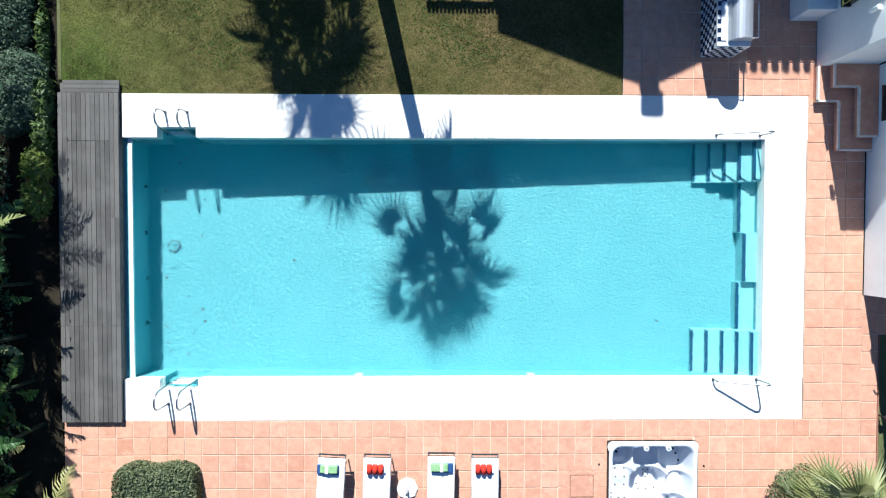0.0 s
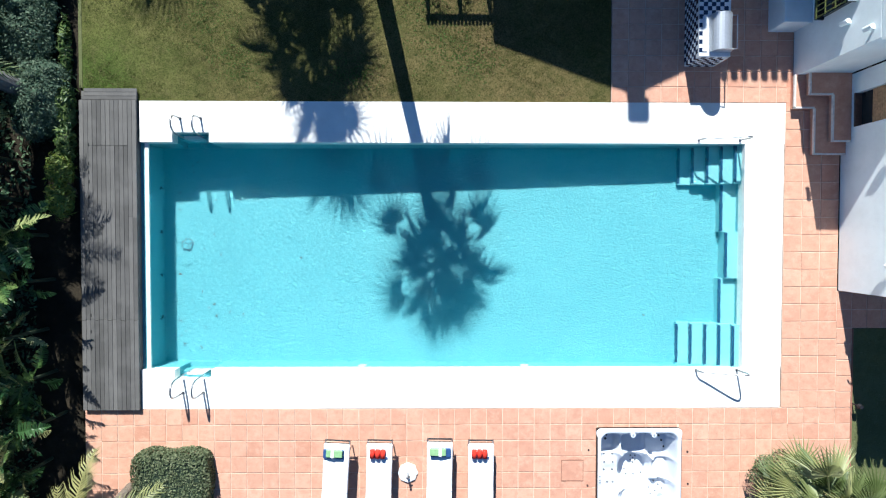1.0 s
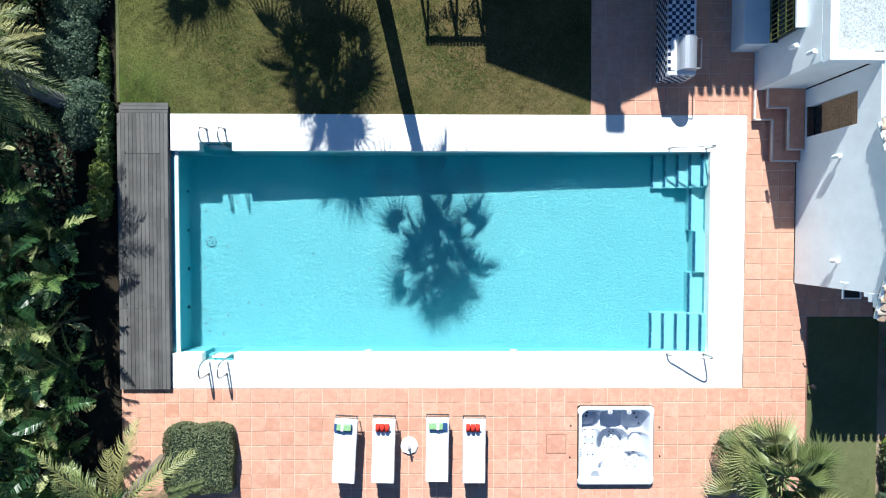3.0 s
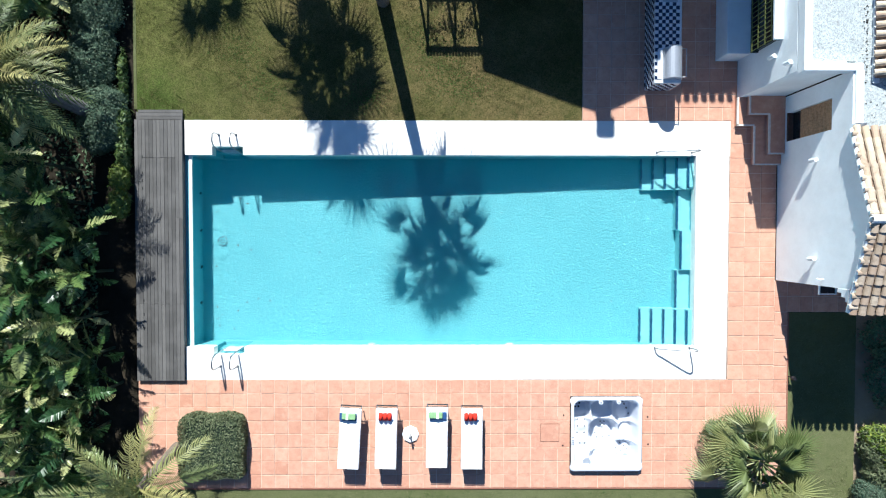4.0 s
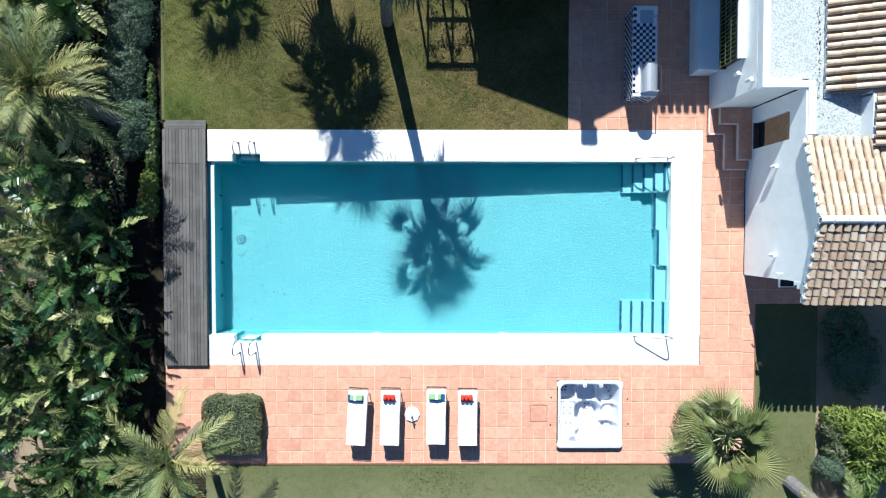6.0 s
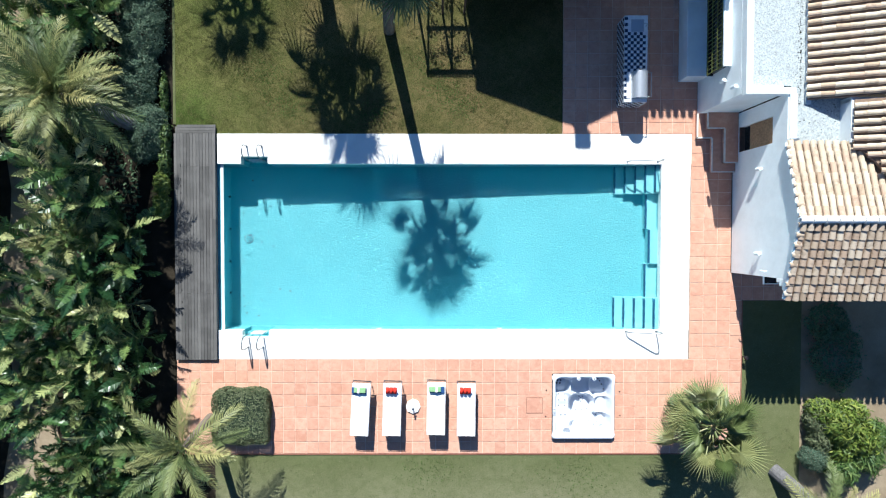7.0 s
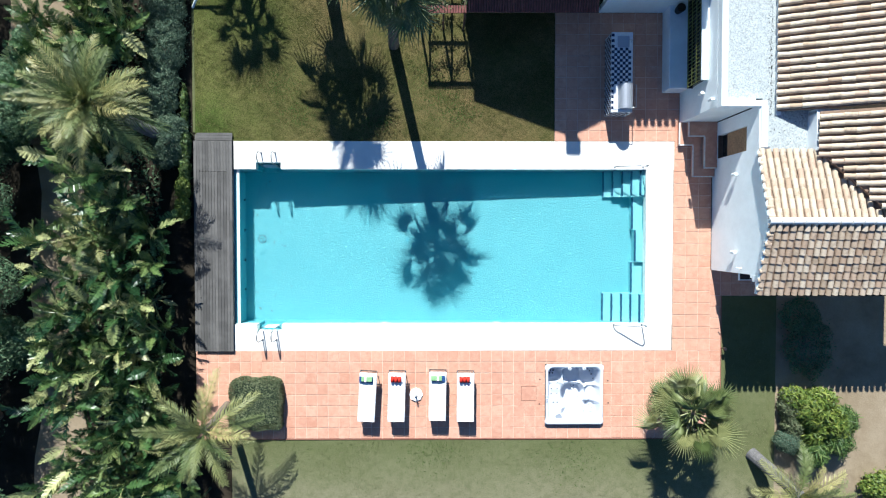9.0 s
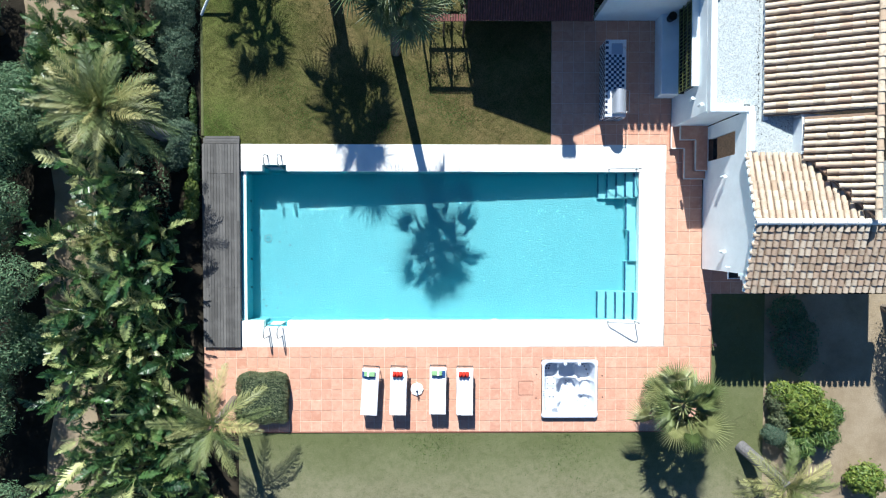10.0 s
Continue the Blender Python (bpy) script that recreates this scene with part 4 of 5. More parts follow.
def hot_tub():
    tub = thing("hot_tub", "empty white acrylic hot tub sunk in the terrace", "hot tub", (4.49, -5.585, 0))
    W, D, N = 1.11, 1.145, 84
    b = bmesh.new()

    def rim(x, y, r=0.2, inset=0.0):
        dx, dy = abs(x) - (W - inset - r), abs(y) - (D - inset - r)
        return r - (math.hypot(max(dx, 0), max(dy, 0)) + min(max(dx, dy), 0))

    def step(e, a, c):
        q = min(1, max(0, (e - a) / (c - a)))
        return q * q * (3 - 2 * q)

    BOWLS = ((-0.7, 0.66, 0.3, 0.36, 0.5), (-0.68, -0.1, 0.3, 0.66, 0.34), (0.0, 0.66, 0.4, 0.38, 0.56), (0.63, 0.62, 0.4, 0.42, 0.5), (0.72, -0.02, 0.3, 0.34, 0.42),
             (0.62, -0.62, 0.38, 0.36, 0.46), (0.02, -0.12, 0.5, 0.52, 0.66), (0.0, -0.78, 0.5, 0.26, 0.3))

    def height(x, y):
        e = rim(x, y, 0.24, 0.1)
        deep = 0.0
        for cx, cy, ra, rb, dp in BOWLS:      # moulded seats and the foot well, with soft ridges between
            d = (abs((x - cx) / ra) ** 3 + abs((y - cy) / rb) ** 3) ** (1 / 3)
            deep = max(deep, dp * step(1.16 - d, 0.0, 0.5))
        z = 0.17 - (0.14 + 0.86 * deep) * step(e, 0.0, 0.14)
        if x < -0.4:                          # ribs of the reclining seat
            z += 0.02 * math.sin(y * 14.0) * step(e, 0.12, 0.25) * step(-x, 0.4, 0.5)
        return z

    g = [[b.verts.new((W * (2 * i / N - 1), D * (2 * j / N - 1), 0)) for i in range(N + 1)] for j in range(N + 1)]
    for row in g:
        for v in row:
            out = -rim(v.co.x, v.co.y, 0.13)
            if out > 0:      # round the outer corners
                cx, cy = math.copysign(W - 0.13, v.co.x), math.copysign(D - 0.13, v.co.y)
                d = Vector((v.co.x - cx, v.co.y - cy))
                d *= 0.13 / d.length
                v.co.x, v.co.y = cx + d.x, cy + d.y
            e = rim(v.co.x, v.co.y, 0.13)
            v.co.z = height(v.co.x, v.co.y) - 0.03 * (1 - step(e, 0.0, 0.03))
    for j in range(N):
        for i in range(N):
            b.faces.new((g[j][i], g[j][i + 1], g[j + 1][i + 1], g[j + 1][i]))
    part("shell", b, M_ACRYLIC, tub, smooth=True)
    b = bmesh.new()
    box(b, -W + 0.03, W - 0.03, -D + 0.03, -D + 0.06, -0.3, 0.13)
    box(b, -W + 0.03, W - 0.03, D - 0.06, D - 0.03, -0.3, 0.13)
    box(b, -W + 0.03, -W + 0.06, -D + 0.06, D - 0.06, -0.3, 0.13)
    box(b, W - 0.06, W - 0.03, -D + 0.06, D - 0.06, -0.3, 0.13)
    part("skirt", b, M_BLACK, tub, "dark skirt")

    def spot(name, x, y, r, mat, h=0.012, label=""):
        z = height(x, y)
        part(name, disc(bmesh.new(), x, y, z - 0.02, z + h, r, 12), mat, tub, label)

    for cx, cy in ((-0.78, 0.32), (-0.78, 0.12), (-0.78, -0.1), (-0.56, 0.32), (-0.56, 0.12), (-0.56, -0.1), (-0.7, -0.42), (-0.55, -0.42)):
        spot("jet", cx, cy, 0.024, M_JET, 0.012)
    for cx, cy in ((0.02, 0.05), (0.08, 0.1), (0.14, 0.05), (0.02, 0.16), (0.14, 0.16), (0.08, -0.02), (-0.15, -0.2), (-0.1, -0.34), (0.1, -0.34), (0.3, -0.3), (0.45, -0.62), (0.58, -0.45), (0.7, -0.55), (0.8, -0.65), (0.62, -0.72), (0.5, -0.8), (0.68, -0.36)):
        spot("jet", cx, cy, 0.022, M_JET, 0.012)
    for k in range(6):
        spot("jet", -0.82 + 0.11 * (k % 2) + 0.03 * (k // 2), 0.68 + 0.1 * (k // 2), 0.032, M_DARK)
    for k in range(5):
        spot("jet", 0.58 + 0.07 * k, 0.86 - 0.025 * k * k, 0.028, M_DARK)
    spot("filter_cap", -0.56, -0.9, 0.13, M_GREY_PLASTIC, 0.02, "round grey filter cap")
    spot("drain_cap", 0.76, -0.86, 0.08, M_GREY_PLASTIC)
    for x in (-0.18, 0.36):
        knob = part("diverter_knob", disc(bmesh.new(), x, 0.99, 0.15, 0.2, 0.065, 16), M_ACRYLIC, tub)
        part("knob_cap", disc(bmesh.new(), x, 0.99, 0.2, 0.21, 0.03, 12), M_GREY_PLASTIC, knob)
    panel = part("control_panel", boxes((-1.08, -0.98, -0.3, -0.02, 0.165, 0.19), bevel=0.01), M_ACRYLIC, tub)
    for y in (-0.26, -0.2, -0.1):
        part("button", boxes((-1.06, -1.0, y, y + 0.04, 0.188, 0.196)), M_GREY_PLASTIC, panel)
    for x, y, w in ((-0.74, 0.94, 0.14), (0.05, 0.91, 0.16), (0.7, 0.9, 0.14)):
        z = height(x, y)
        part("headrest", boxes((x - w, x + w, y - 0.05, y + 0.05, z - 0.02, z + 0.07), bevel=0.03, seg=2), M_GREY_PLASTIC, tub, "grey headrest")


hot_tub()
for x, y in ((5.8, -5.1), (5.82, -5.95), (3.22, -5.05), (3.2, -5.98)):
    sp = thing("ground_fitting", "small dark metal fitting in the paving", "fitting", (x, y, 0), group="ground fittings")
    part("cap", disc(bmesh.new(), 0, 0, -0.01, 0.018, 0.022, 10), M_DARK, sp)

# ---- tiled barbecue ----
bbq = thing("barbecue", "barbecue counter clad in blue and white chequered tiles", "barbecue", (5.6, 4.84, 0))
BW, BD, BH = 0.77, 2.86, 0.76
part("body", boxes((0, BW, 0, BD, 0, BH), bevel=0.008), M_WHITE_TILE, bbq)
bm = bmesh.new()
q = 0.1
for i in range(int(BD / q)):
    for j in range(int(BH / q)):
        if (i + j) % 2:
            box(bm, -0.004, 0.002, i * q + 0.003, (i + 1) * q + 0.006, j * q + 0.003, (j + 1) * q + 0.006)
    for j in range(int(BW / q)):
        if (i + j) % 2 and not (0.08 < j * q < 0.7 and (2.3 < i * q < 2.72 or i * q < 1.0)):
            box(bm, j * q + 0.003, (j + 1) * q + 0.006, i * q + 0.003, (i + 1) * q + 0.006, BH - 0.002, BH + 0.004)
for i in range(int(BW / q)):
    for j in range(int(BH / q)):
        if (i + j) % 2:
            box(bm, i * q + 0.003, (i + 1) * q + 0.006, -0.004, 0.002, j * q + 0.012, (j + 1) * q)
part("blue_tiles", bm, M_BLUE_TILE, bbq, "dark blue glazed squares", kind="stuff")
bm = bmesh.new()
tube(bm, [(0.5, 0.1, BH + 0.02), (0.5, 0.98, BH + 0.02)], 0.26, 28)
for v in bm.verts:
    v.co.z = max(v.co.z, BH)
hood = part("hood", bm, M_HOOD, bbq, "brushed steel lid", smooth=False)
part("handle", tube(bmesh.new(), [(0.74, 0.14, BH + 0.12), (0.85, 0.14, BH + 0.14), (0.85, 0.94, BH + 0.14), (0.74, 0.94, BH + 0.12)], 0.016, 8), M_STEEL, hood)
part("side_shelf", boxes((0.08, 0.2, 0.12, 0.96, BH + 0.004, BH + 0.02)), M_WHITE_TILE, bbq)
sink = part("sink", boxes((0.22, 0.64, 2.32, 2.36, BH, BH + 0.015), (0.22, 0.64, 2.68, 2.72, BH, BH + 0.015), (0.22, 0.26, 2.36, 2.68, BH, BH + 0.015), (0.6, 0.64, 2.36, 2.68, BH, BH + 0.015), (0.26, 0.6, 2.36, 2.68, BH, BH + 0.006)), M_STEEL, bbq, "steel sink")
part("tap", tube(bmesh.new(), [(0.7, 2.5, BH), (0.7, 2.5, BH + 0.22), (0.55, 2.5, BH + 0.24)], 0.014, 8), M_STEEL, sink)
part("door", boxes((BW, BW + 0.015, 0.2, 0.9, 0.1, 0.65)), M_STEEL, bbq)

pole = thing("garden_pole", "slender white painted pole leaning at the lawn edge", "pole", (-9.75, 8.85, 0))
part("shaft", tube(bmesh.new(), [(0, 0, -0.03), (0.45, 0.5, 0.35), (0.95, 1.1, 0.8)], 0.05, 10, 0.04), M_WHITE, pole)

spike = thing("garden_light", "small dark garden light at the terrace edge", "garden light", (10.12, -3.86, 0))
part("stake", tube(bmesh.new(), [(0, 0, -0.05), (0, 0, 0.22)], 0.02, 8), M_DARK, spike)
part("cap", tube(bmesh.new(), [(0, 0, 0.22), (0, 0, 0.3)], 0.075, 12, 0.05), M_DARK, spike)


# ---- plants ----
def leaf_soup(name, points, normals, sizes, material, seed=0, slim=0.45):
    """Many small folded leaves as one mesh."""
    r = np.random.default_rng(seed)
    n = len(points)
    t = r.normal(size=(n, 3))
    t -= normals * (t * normals).sum(1)[:, None]
    t /= np.linalg.norm(t, axis=1)[:, None] + 1e-9
    s = np.cross(normals, t)
    L = sizes[:, None]
    v = np.stack([points - t * L, points - s * L * slim + normals * L * 0.15, points + t * L, points + s * L * slim + normals * L * 0.15], 1).reshape(-1, 3)
    me = bpy.data.meshes.new(name)
    me.vertices.add(4 * n)
    me.vertices.foreach_set("co", v.astype(np.float32).ravel())
    me.loops.add(4 * n)
    me.loops.foreach_set("vertex_index", np.arange(4 * n, dtype=np.int32))
    me.polygons.add(n)
    me.polygons.foreach_set("loop_start", np.arange(0, 4 * n, 4, dtype=np.int32))
    me.update(calc_edges=True)
    me.materials.append(material)
    return me


def lumps(r, blobs, n, shell=0.35, spray=0.14):
    """Points and outward ways in the outer shell of several ellipsoids."""
    vol = np.array([b[3] * b[4] + b[4] * b[5] + b[3] * b[5] for b in blobs])
    pick = r.choice(len(blobs), n, p=vol / vol.sum())
    B = np.array(blobs)[pick]
    d = r.normal(size=(n, 3))
    d /= np.linalg.norm(d, axis=1)[:, None]
    k = 1 - shell * r.random(n) ** 1.6
    k *= 1 + 0.13 * np.sin(d[:, 0] * 6 + pick) * np.cos(d[:, 1] * 7)
    k += (r.random(n) < spray) * r.random(n) * 0.32
    p = B[:, :3] + d * B[:, 3:6] * k[:, None]
    w = d + r.normal(size=(n, 3)) * 0.55 + np.array((0, 0, 0.35))
    return p, w / np.linalg.norm(w, axis=1)[:, None]


def shrub(name, label, category, loc, blobs, n, size, material, seed, trunk=0.5, slim=0.45, spray=0.1):
    """A shrub or tree: a stem with limbs and a crown of many small leaves."""
    ob = thing(name, label, category, loc)
    r = np.random.default_rng(seed)
    p, w = lumps(r, blobs, n, 0.35, spray)
    keep = p[:, 2] > 0.02
    me = leaf_soup("crown", p[keep], w[keep], size * r.uniform(0.6, 1.35, keep.sum()), material, seed + 1, slim)
    shared("crown", me, ob, Matrix())
    b = bmesh.new()
    for x, y, z, rx, ry, rz in blobs:
        tube(b, [(0, 0, 0), (x * 0.4, y * 0.4, z * 0.6), (x, y, z + rz * 0.4)], trunk * 0.16, 6, trunk * 0.04)
    part("trunk", b, M_BARK, ob, "thin woody stems")
    return ob


def hedge_box(name, label, loc, w, d, h, n, size, material, seed):
    """A clipped block of small leaves with rounded edges."""
    ob = thing(name, label, "hedge", loc)
    r = np.random.default_rng(seed)
    p = r.uniform(-1, 1, (n, 3))
    k = 9.0
    p /= ((np.abs(p) ** k).sum(1) ** (1 / k))[:, None]
    nor = np.sign(p) * np.abs(p) ** (k - 1)
    nor /= np.linalg.norm(nor, axis=1)[:, None]
    p *= (1 - 0.16 * r.random(n) ** 2 + 0.03 * np.sin(p[:, 0] * 7 + p[:, 1] * 5))[:, None]
    p = p * np.array((w / 2, d / 2, h / 2)) + np.array((0, 0, h / 2))
    nor = nor + r.normal(size=(n, 3)) * 0.5
    nor /= np.linalg.norm(nor, axis=1)[:, None]
    shared("foliage", leaf_soup("foliage", p, nor, size * r.uniform(0.6, 1.3, n), material, seed), ob, Matrix())
    # solid block whose dark green paints the shade between the leaves
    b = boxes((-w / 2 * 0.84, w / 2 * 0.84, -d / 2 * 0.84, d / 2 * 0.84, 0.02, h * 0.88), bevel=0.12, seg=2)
    part("shade_core", b, M_CORE, ob, "solid block coloured as the shade inside the bush")
    return ob


def banana_leaf(seed, L=1.6, W=0.22):
    """A long paddle leaf with a keeled midrib, torn into strips at its sides. It grows along +x."""
    r = random.Random(seed)
    b = bmesh.new()
    n = 27
    droop = r.uniform(0.35, 0.9)
    side = {1: r.uniform(0.05, 0.5), -1: r.uniform(0.05, 0.5)}

    def rib(t):
        return Vector((L * (t - 0.14 * droop * t * t), 0, L * (0.16 * t - 0.42 * droop * t * t)))

    def wide(t):
        return W * max(0.04, math.sin(math.pi * min(1.0, max(0.0, (t - 0.2) / 0.8)) ** 0.7) ** 0.75)

    for s in (1, -1):
        torn = False
        for k in range(n):
            t0, t1 = 0.22 + 0.78 * k / n, 0.22 + 0.78 * (k + 1) / n
            a, c = rib(t0), rib(t1)
            gap = r.uniform(0.35, 0.75) if r.random() < 0.6 else 0.05
            lift = side[s] + r.uniform(-0.45, 0.35)
            sweep = 0.1 + r.uniform(-0.015, 0.02)
            w0, w1 = wide(t0) * r.uniform(0.94, 1.04), wide(t1) * r.uniform(0.94, 1.04)
            e = c.lerp(a, gap)
            va, vc = b.verts.new(a), b.verts.new(c)
            vo = b.verts.new(e + Vector((sweep, s * w1, lift * w1)))
            vi = b.verts.new(a + Vector((sweep, s * w0, lift * w0)))
            b.faces.new((va, vc, vo, vi) if s < 0 else (va, vi, vo, vc))
    tube(b, [rib(0), rib(0.3), rib(0.65), rib(1.0)], 0.022, 5, 0.006)
    return mesh_of("leaf", b, M_BANANA, False)


M_STEM = plain("green_stem", (0.022, 0.036, 0.016), 0.85)
BANANA = [banana_leaf(k, 1.15 + 0.13 * (k % 4), 0.18 + 0.03 * (k % 3)) for k in range(14)]


def banana(loc, seed, h=2.2, n=11, size=1.0):
    r = random.Random(seed)
    ob = thing("strelitzia", "tall strelitzia with large torn glossy green leaves", "tropical plant", loc, group="strelitzia thicket")
    part("stem", tube(bmesh.new(), [(0, 0, 0), (0.05, 0.02, h * 0.4), (0.0, 0.0, h * 0.62)], 0.05, 7, 0.035), M_STEM, ob)
    for k in range(n):
        az = k * 137.5 + r.uniform(-22, 22)
        tilt = r.uniform(-5, 40) if k < n * 0.4 else r.uniform(40, 80)
        z = h * r.uniform(0.35, 1.0)
        s = size * r.uniform(0.7, 1.15)
        m = pose(r.uniform(-0.12, 0.12), r.uniform(-0.12, 0.12), z, 0, 0, az) @ pose(0, 0, 0, r.uniform(-60, 60), -tilt, 0) @ Matrix.Diagonal((s, s, s, 1))
        shared("leaf", r.choice(BANANA), ob, m)
    return ob


def frond(seed, L=2.0, leaflet=0.42, pairs=30):
    """A feather palm frond along +x."""
    r = random.Random(seed)
    b = bmesh.new()
    d = r.uniform(0.55, 0.9)

    def rib(t):
        return Vector((L * (t - 0.12 * d * t ** 3), 0.05 * math.sin(3 * t + seed), L * (0.12 * t - 0.5 * d * t * t)))

    tube(b, [rib(k / 6) for k in range(7)], 0.026, 5, 0.005)
    for k in range(pairs):
        t = 0.14 + 0.85 * k / pairs
        p, q = rib(t), rib(min(1, t + 0.02))
        f = (q - p).normalized()
        l = leaflet * math.sin(math.pi * (0.16 + 0.8 * t)) ** 0.7 * r.uniform(0.85, 1.1)
        for s in (1, -1):
            out = (Vector((0, s, 0)) + f * (0.75 + 0.5 * t) + Vector((0, 0, r.uniform(-0.35, 0.5)))).normalized()
            mid = p + out * l * 0.5 + Vector((0, 0, 0.02))
            tip = p + out * l + Vector((0, 0, -0.1 * l - 0.04))
            w = f * 0.02
            a1, a2, m1, m2, e = (b.verts.new(v) for v in (p - w * 0.7, p + w * 0.7, mid - w, mid + w, tip))
            b.faces.new((a1, a2, m2, m1))
            b.faces.new((m1, m2, e))
    return mesh_of("frond", b, M_PALM, False)


FRONDS = [frond(k, 1.9 + 0.1 * k, 0.42) for k in range(5)]


def feather_palm(loc, crown, seed, n=30, size=1.0, trunk_r=0.16, bark=None, label="feather palm with long arching grey-green fronds"):
    r = random.Random(seed)
    ob = thing("palm_tree", label, "palm tree", loc)
    c = Vector(crown)
    part("trunk", tube(bmesh.new(), [(0, 0, -0.02), c * 0.35 + Vector((0, 0, 0.02)), c * 0.7, c], trunk_r * 1.15, 12, trunk_r * 0.9), bark or M_BARK, ob, "rough grey trunk")
    for k in range(n):
        q = k / n
        tilt = 78 - 95 * q + r.uniform(-8, 8)
        m = Matrix.Translation(c + Vector((0, 0, -0.05 * q))) @ pose(0, 0, 0, 0, 0, k * 137.5 + r.uniform(-12, 12)) @ pose(0, 0, 0, r.uniform(-20, 20), -tilt, 0)
        s = size * (0.75 + 0.3 * min(1, q * 2)) * r.uniform(0.88, 1.1)
        shared("frond", r.choice(FRONDS), ob, m @ Matrix.Diagonal((s, s, s, 1)))
    return ob


def fan_leaf(seed, stalk=0.75, R=0.72, blades=30, joined=0.55, material=M_FAN):
    """A pleated fan leaf on a stalk along +x."""
    r = random.Random(seed)
    b = bmesh.new()
    tube(b, [(0, 0, 0), (stalk * 0.5, 0, 0.04), (stalk, 0, 0)], 0.02, 5, 0.012)
    hub = Vector((stalk, 0, 0))
    span = radians(r.uniform(235, 275))
    for k in range(blades):
        a = -span / 2 + span * (k + 0.5) / blades
        h = span / blades / 2
        l = R * (0.78 + 0.22 * math.cos(a * 0.7)) * r.uniform(0.92, 1.06)
        drop = r.uniform(0.08, 0.26)

        def at(ang, dist, z):
            return hub + Vector((math.cos(ang) * dist, math.sin(ang) * dist, z - 0.22 * (dist / R) ** 2 * (0.4 + abs(math.sin(ang)))))

        c0 = b.verts.new(hub)
        l1, r1, m1 = b.verts.new(at(a - h, l * joined, -0.012)), b.verts.new(at(a + h, l * joined, -0.012)), b.verts.new(at(a, l * (joined + 0.03), 0.018))
        tip = b.verts.new(at(a + r.uniform(-0.03, 0.03), l, -drop * 0.5))
        for f in ((c0, l1, m1), (c0, m1, r1), (l1, tip, m1), (m1, tip, r1)):
            b.faces.new(f)
    return mesh_of("fan_leaf", b, material, False)


FANS = [fan_leaf(k, 0.7 + 0.08 * (k % 3), 0.68 + 0.05 * (k % 2)) for k in range(5)]
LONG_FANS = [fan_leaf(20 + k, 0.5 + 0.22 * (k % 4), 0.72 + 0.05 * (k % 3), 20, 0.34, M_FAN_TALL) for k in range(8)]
ROUGH_FANS = [fan_leaf(40 + k, 0.42 + 0.18 * (k % 4), 0.56 + 0.05 * (k % 3), 30, 0.4) for k in range(8)]


def fan_palm(loc, crown, seed, n=24, size=1.0, trunk_r=0.15, low=-35.0, leaves=None, top=70.0, label="fan palm with pleated green leaves"):
    r = random.Random(seed)
    ob = thing("fan_palm", label, "palm tree", loc)
    c = Vector(crown)
    part("trunk", tube(bmesh.new(), [(0, 0, -0.02), c * 0.4, c * 0.75, c + Vector((0, 0, 0.05))], trunk_r * 1.35, 12, trunk_r * 0.9), M_BARK, ob, "fibrous brown trunk")
    part("thatch", tube(bmesh.new(), [c * 0.86, c * 0.95, c + Vector((0, 0, 0.12))], trunk_r * 1.5, 9, trunk_r * 0.5), M_THATCH, ob, "dry leaf bases")
    for k in range(n):
        q = (k + 0.5) / n
        tilt = top + (low - top) * q + r.uniform(-9, 9)
        s = size * r.uniform(0.85, 1.12)
        m = Matrix.Translation(c) @ pose(0, 0, 0, 0, 0, k * 137.5 + r.uniform(-14, 14)) @ pose(0, 0, 0, r.uniform(-40, 40), -tilt, 0)
        shared("fan_leaf", r.choice(leaves or FANS), ob, m @ Matrix.Diagonal((s, s, s, 1)))
    return ob


# unseen leaf layer, added over the pergola to dim and mottle the lawn below
rc = np.random.default_rng(61)
cp = rc.uniform((-1.32, 8.12, 1.56), (0.38, 11.2, 1.64), (5200, 3))
cp = cp[np.sin(cp[:, 0] * 9 + 2 * np.sin(cp[:, 1] * 5)) + np.sin(cp[:, 1] * 8) + rc.normal(0, 0.6, len(cp)) > 0.0]
cw = rc.normal(size=cp.shape) * 0.6 + np.array((0, 0.3, 1.0))
cw /= np.linalg.norm(cw, axis=1)[:, None]
tagged(new("creeper", leaf_soup("creeper", cp, cw, 0.032 * rc.uniform(0.6, 1.5, len(cp)), M_FAN_TALL, 62)), "leaf layer added over the pergola to dapple the lawn", "creeper", kind="stuff")

# clipped bush and palms on the terrace
hedge_box("clipped_bush", "low clipped square green bush on the terrace", (-7.4, -5.87, 0), 1.94, 1.94, 0.46, 17000, 0.033, M_HEDGE, 5)
feather_palm((-8.6, -6.0, 0), (0.4, 0.0, 2.75), 3, 24, 0.95, 0.13)
fan_palm((8.1, -5.85, 0), (0.0, 0.2, 1.9), 5, 46, 1.2, 0.17, -46, ROUGH_FANS, 58, "low broad fan palm with pleated leaves at the terrace corner")
shrub("planter_bush", "low dark green bush under the fan palm", "bush", (8.05, -5.7, 0), [(0, 0, 0.2, 0.72, 0.66, 0.4), (0.2, -0.6, 0.2, 0.65, 0.6, 0.4)], 6500, 0.036, M_HEDGE, 8, 0.5, 0.45, 0.02)

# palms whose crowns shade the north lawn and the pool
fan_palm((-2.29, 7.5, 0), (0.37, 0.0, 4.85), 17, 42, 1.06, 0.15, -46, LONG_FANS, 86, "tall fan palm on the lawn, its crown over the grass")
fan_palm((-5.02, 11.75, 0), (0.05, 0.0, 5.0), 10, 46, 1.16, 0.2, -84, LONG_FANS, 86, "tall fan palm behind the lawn")
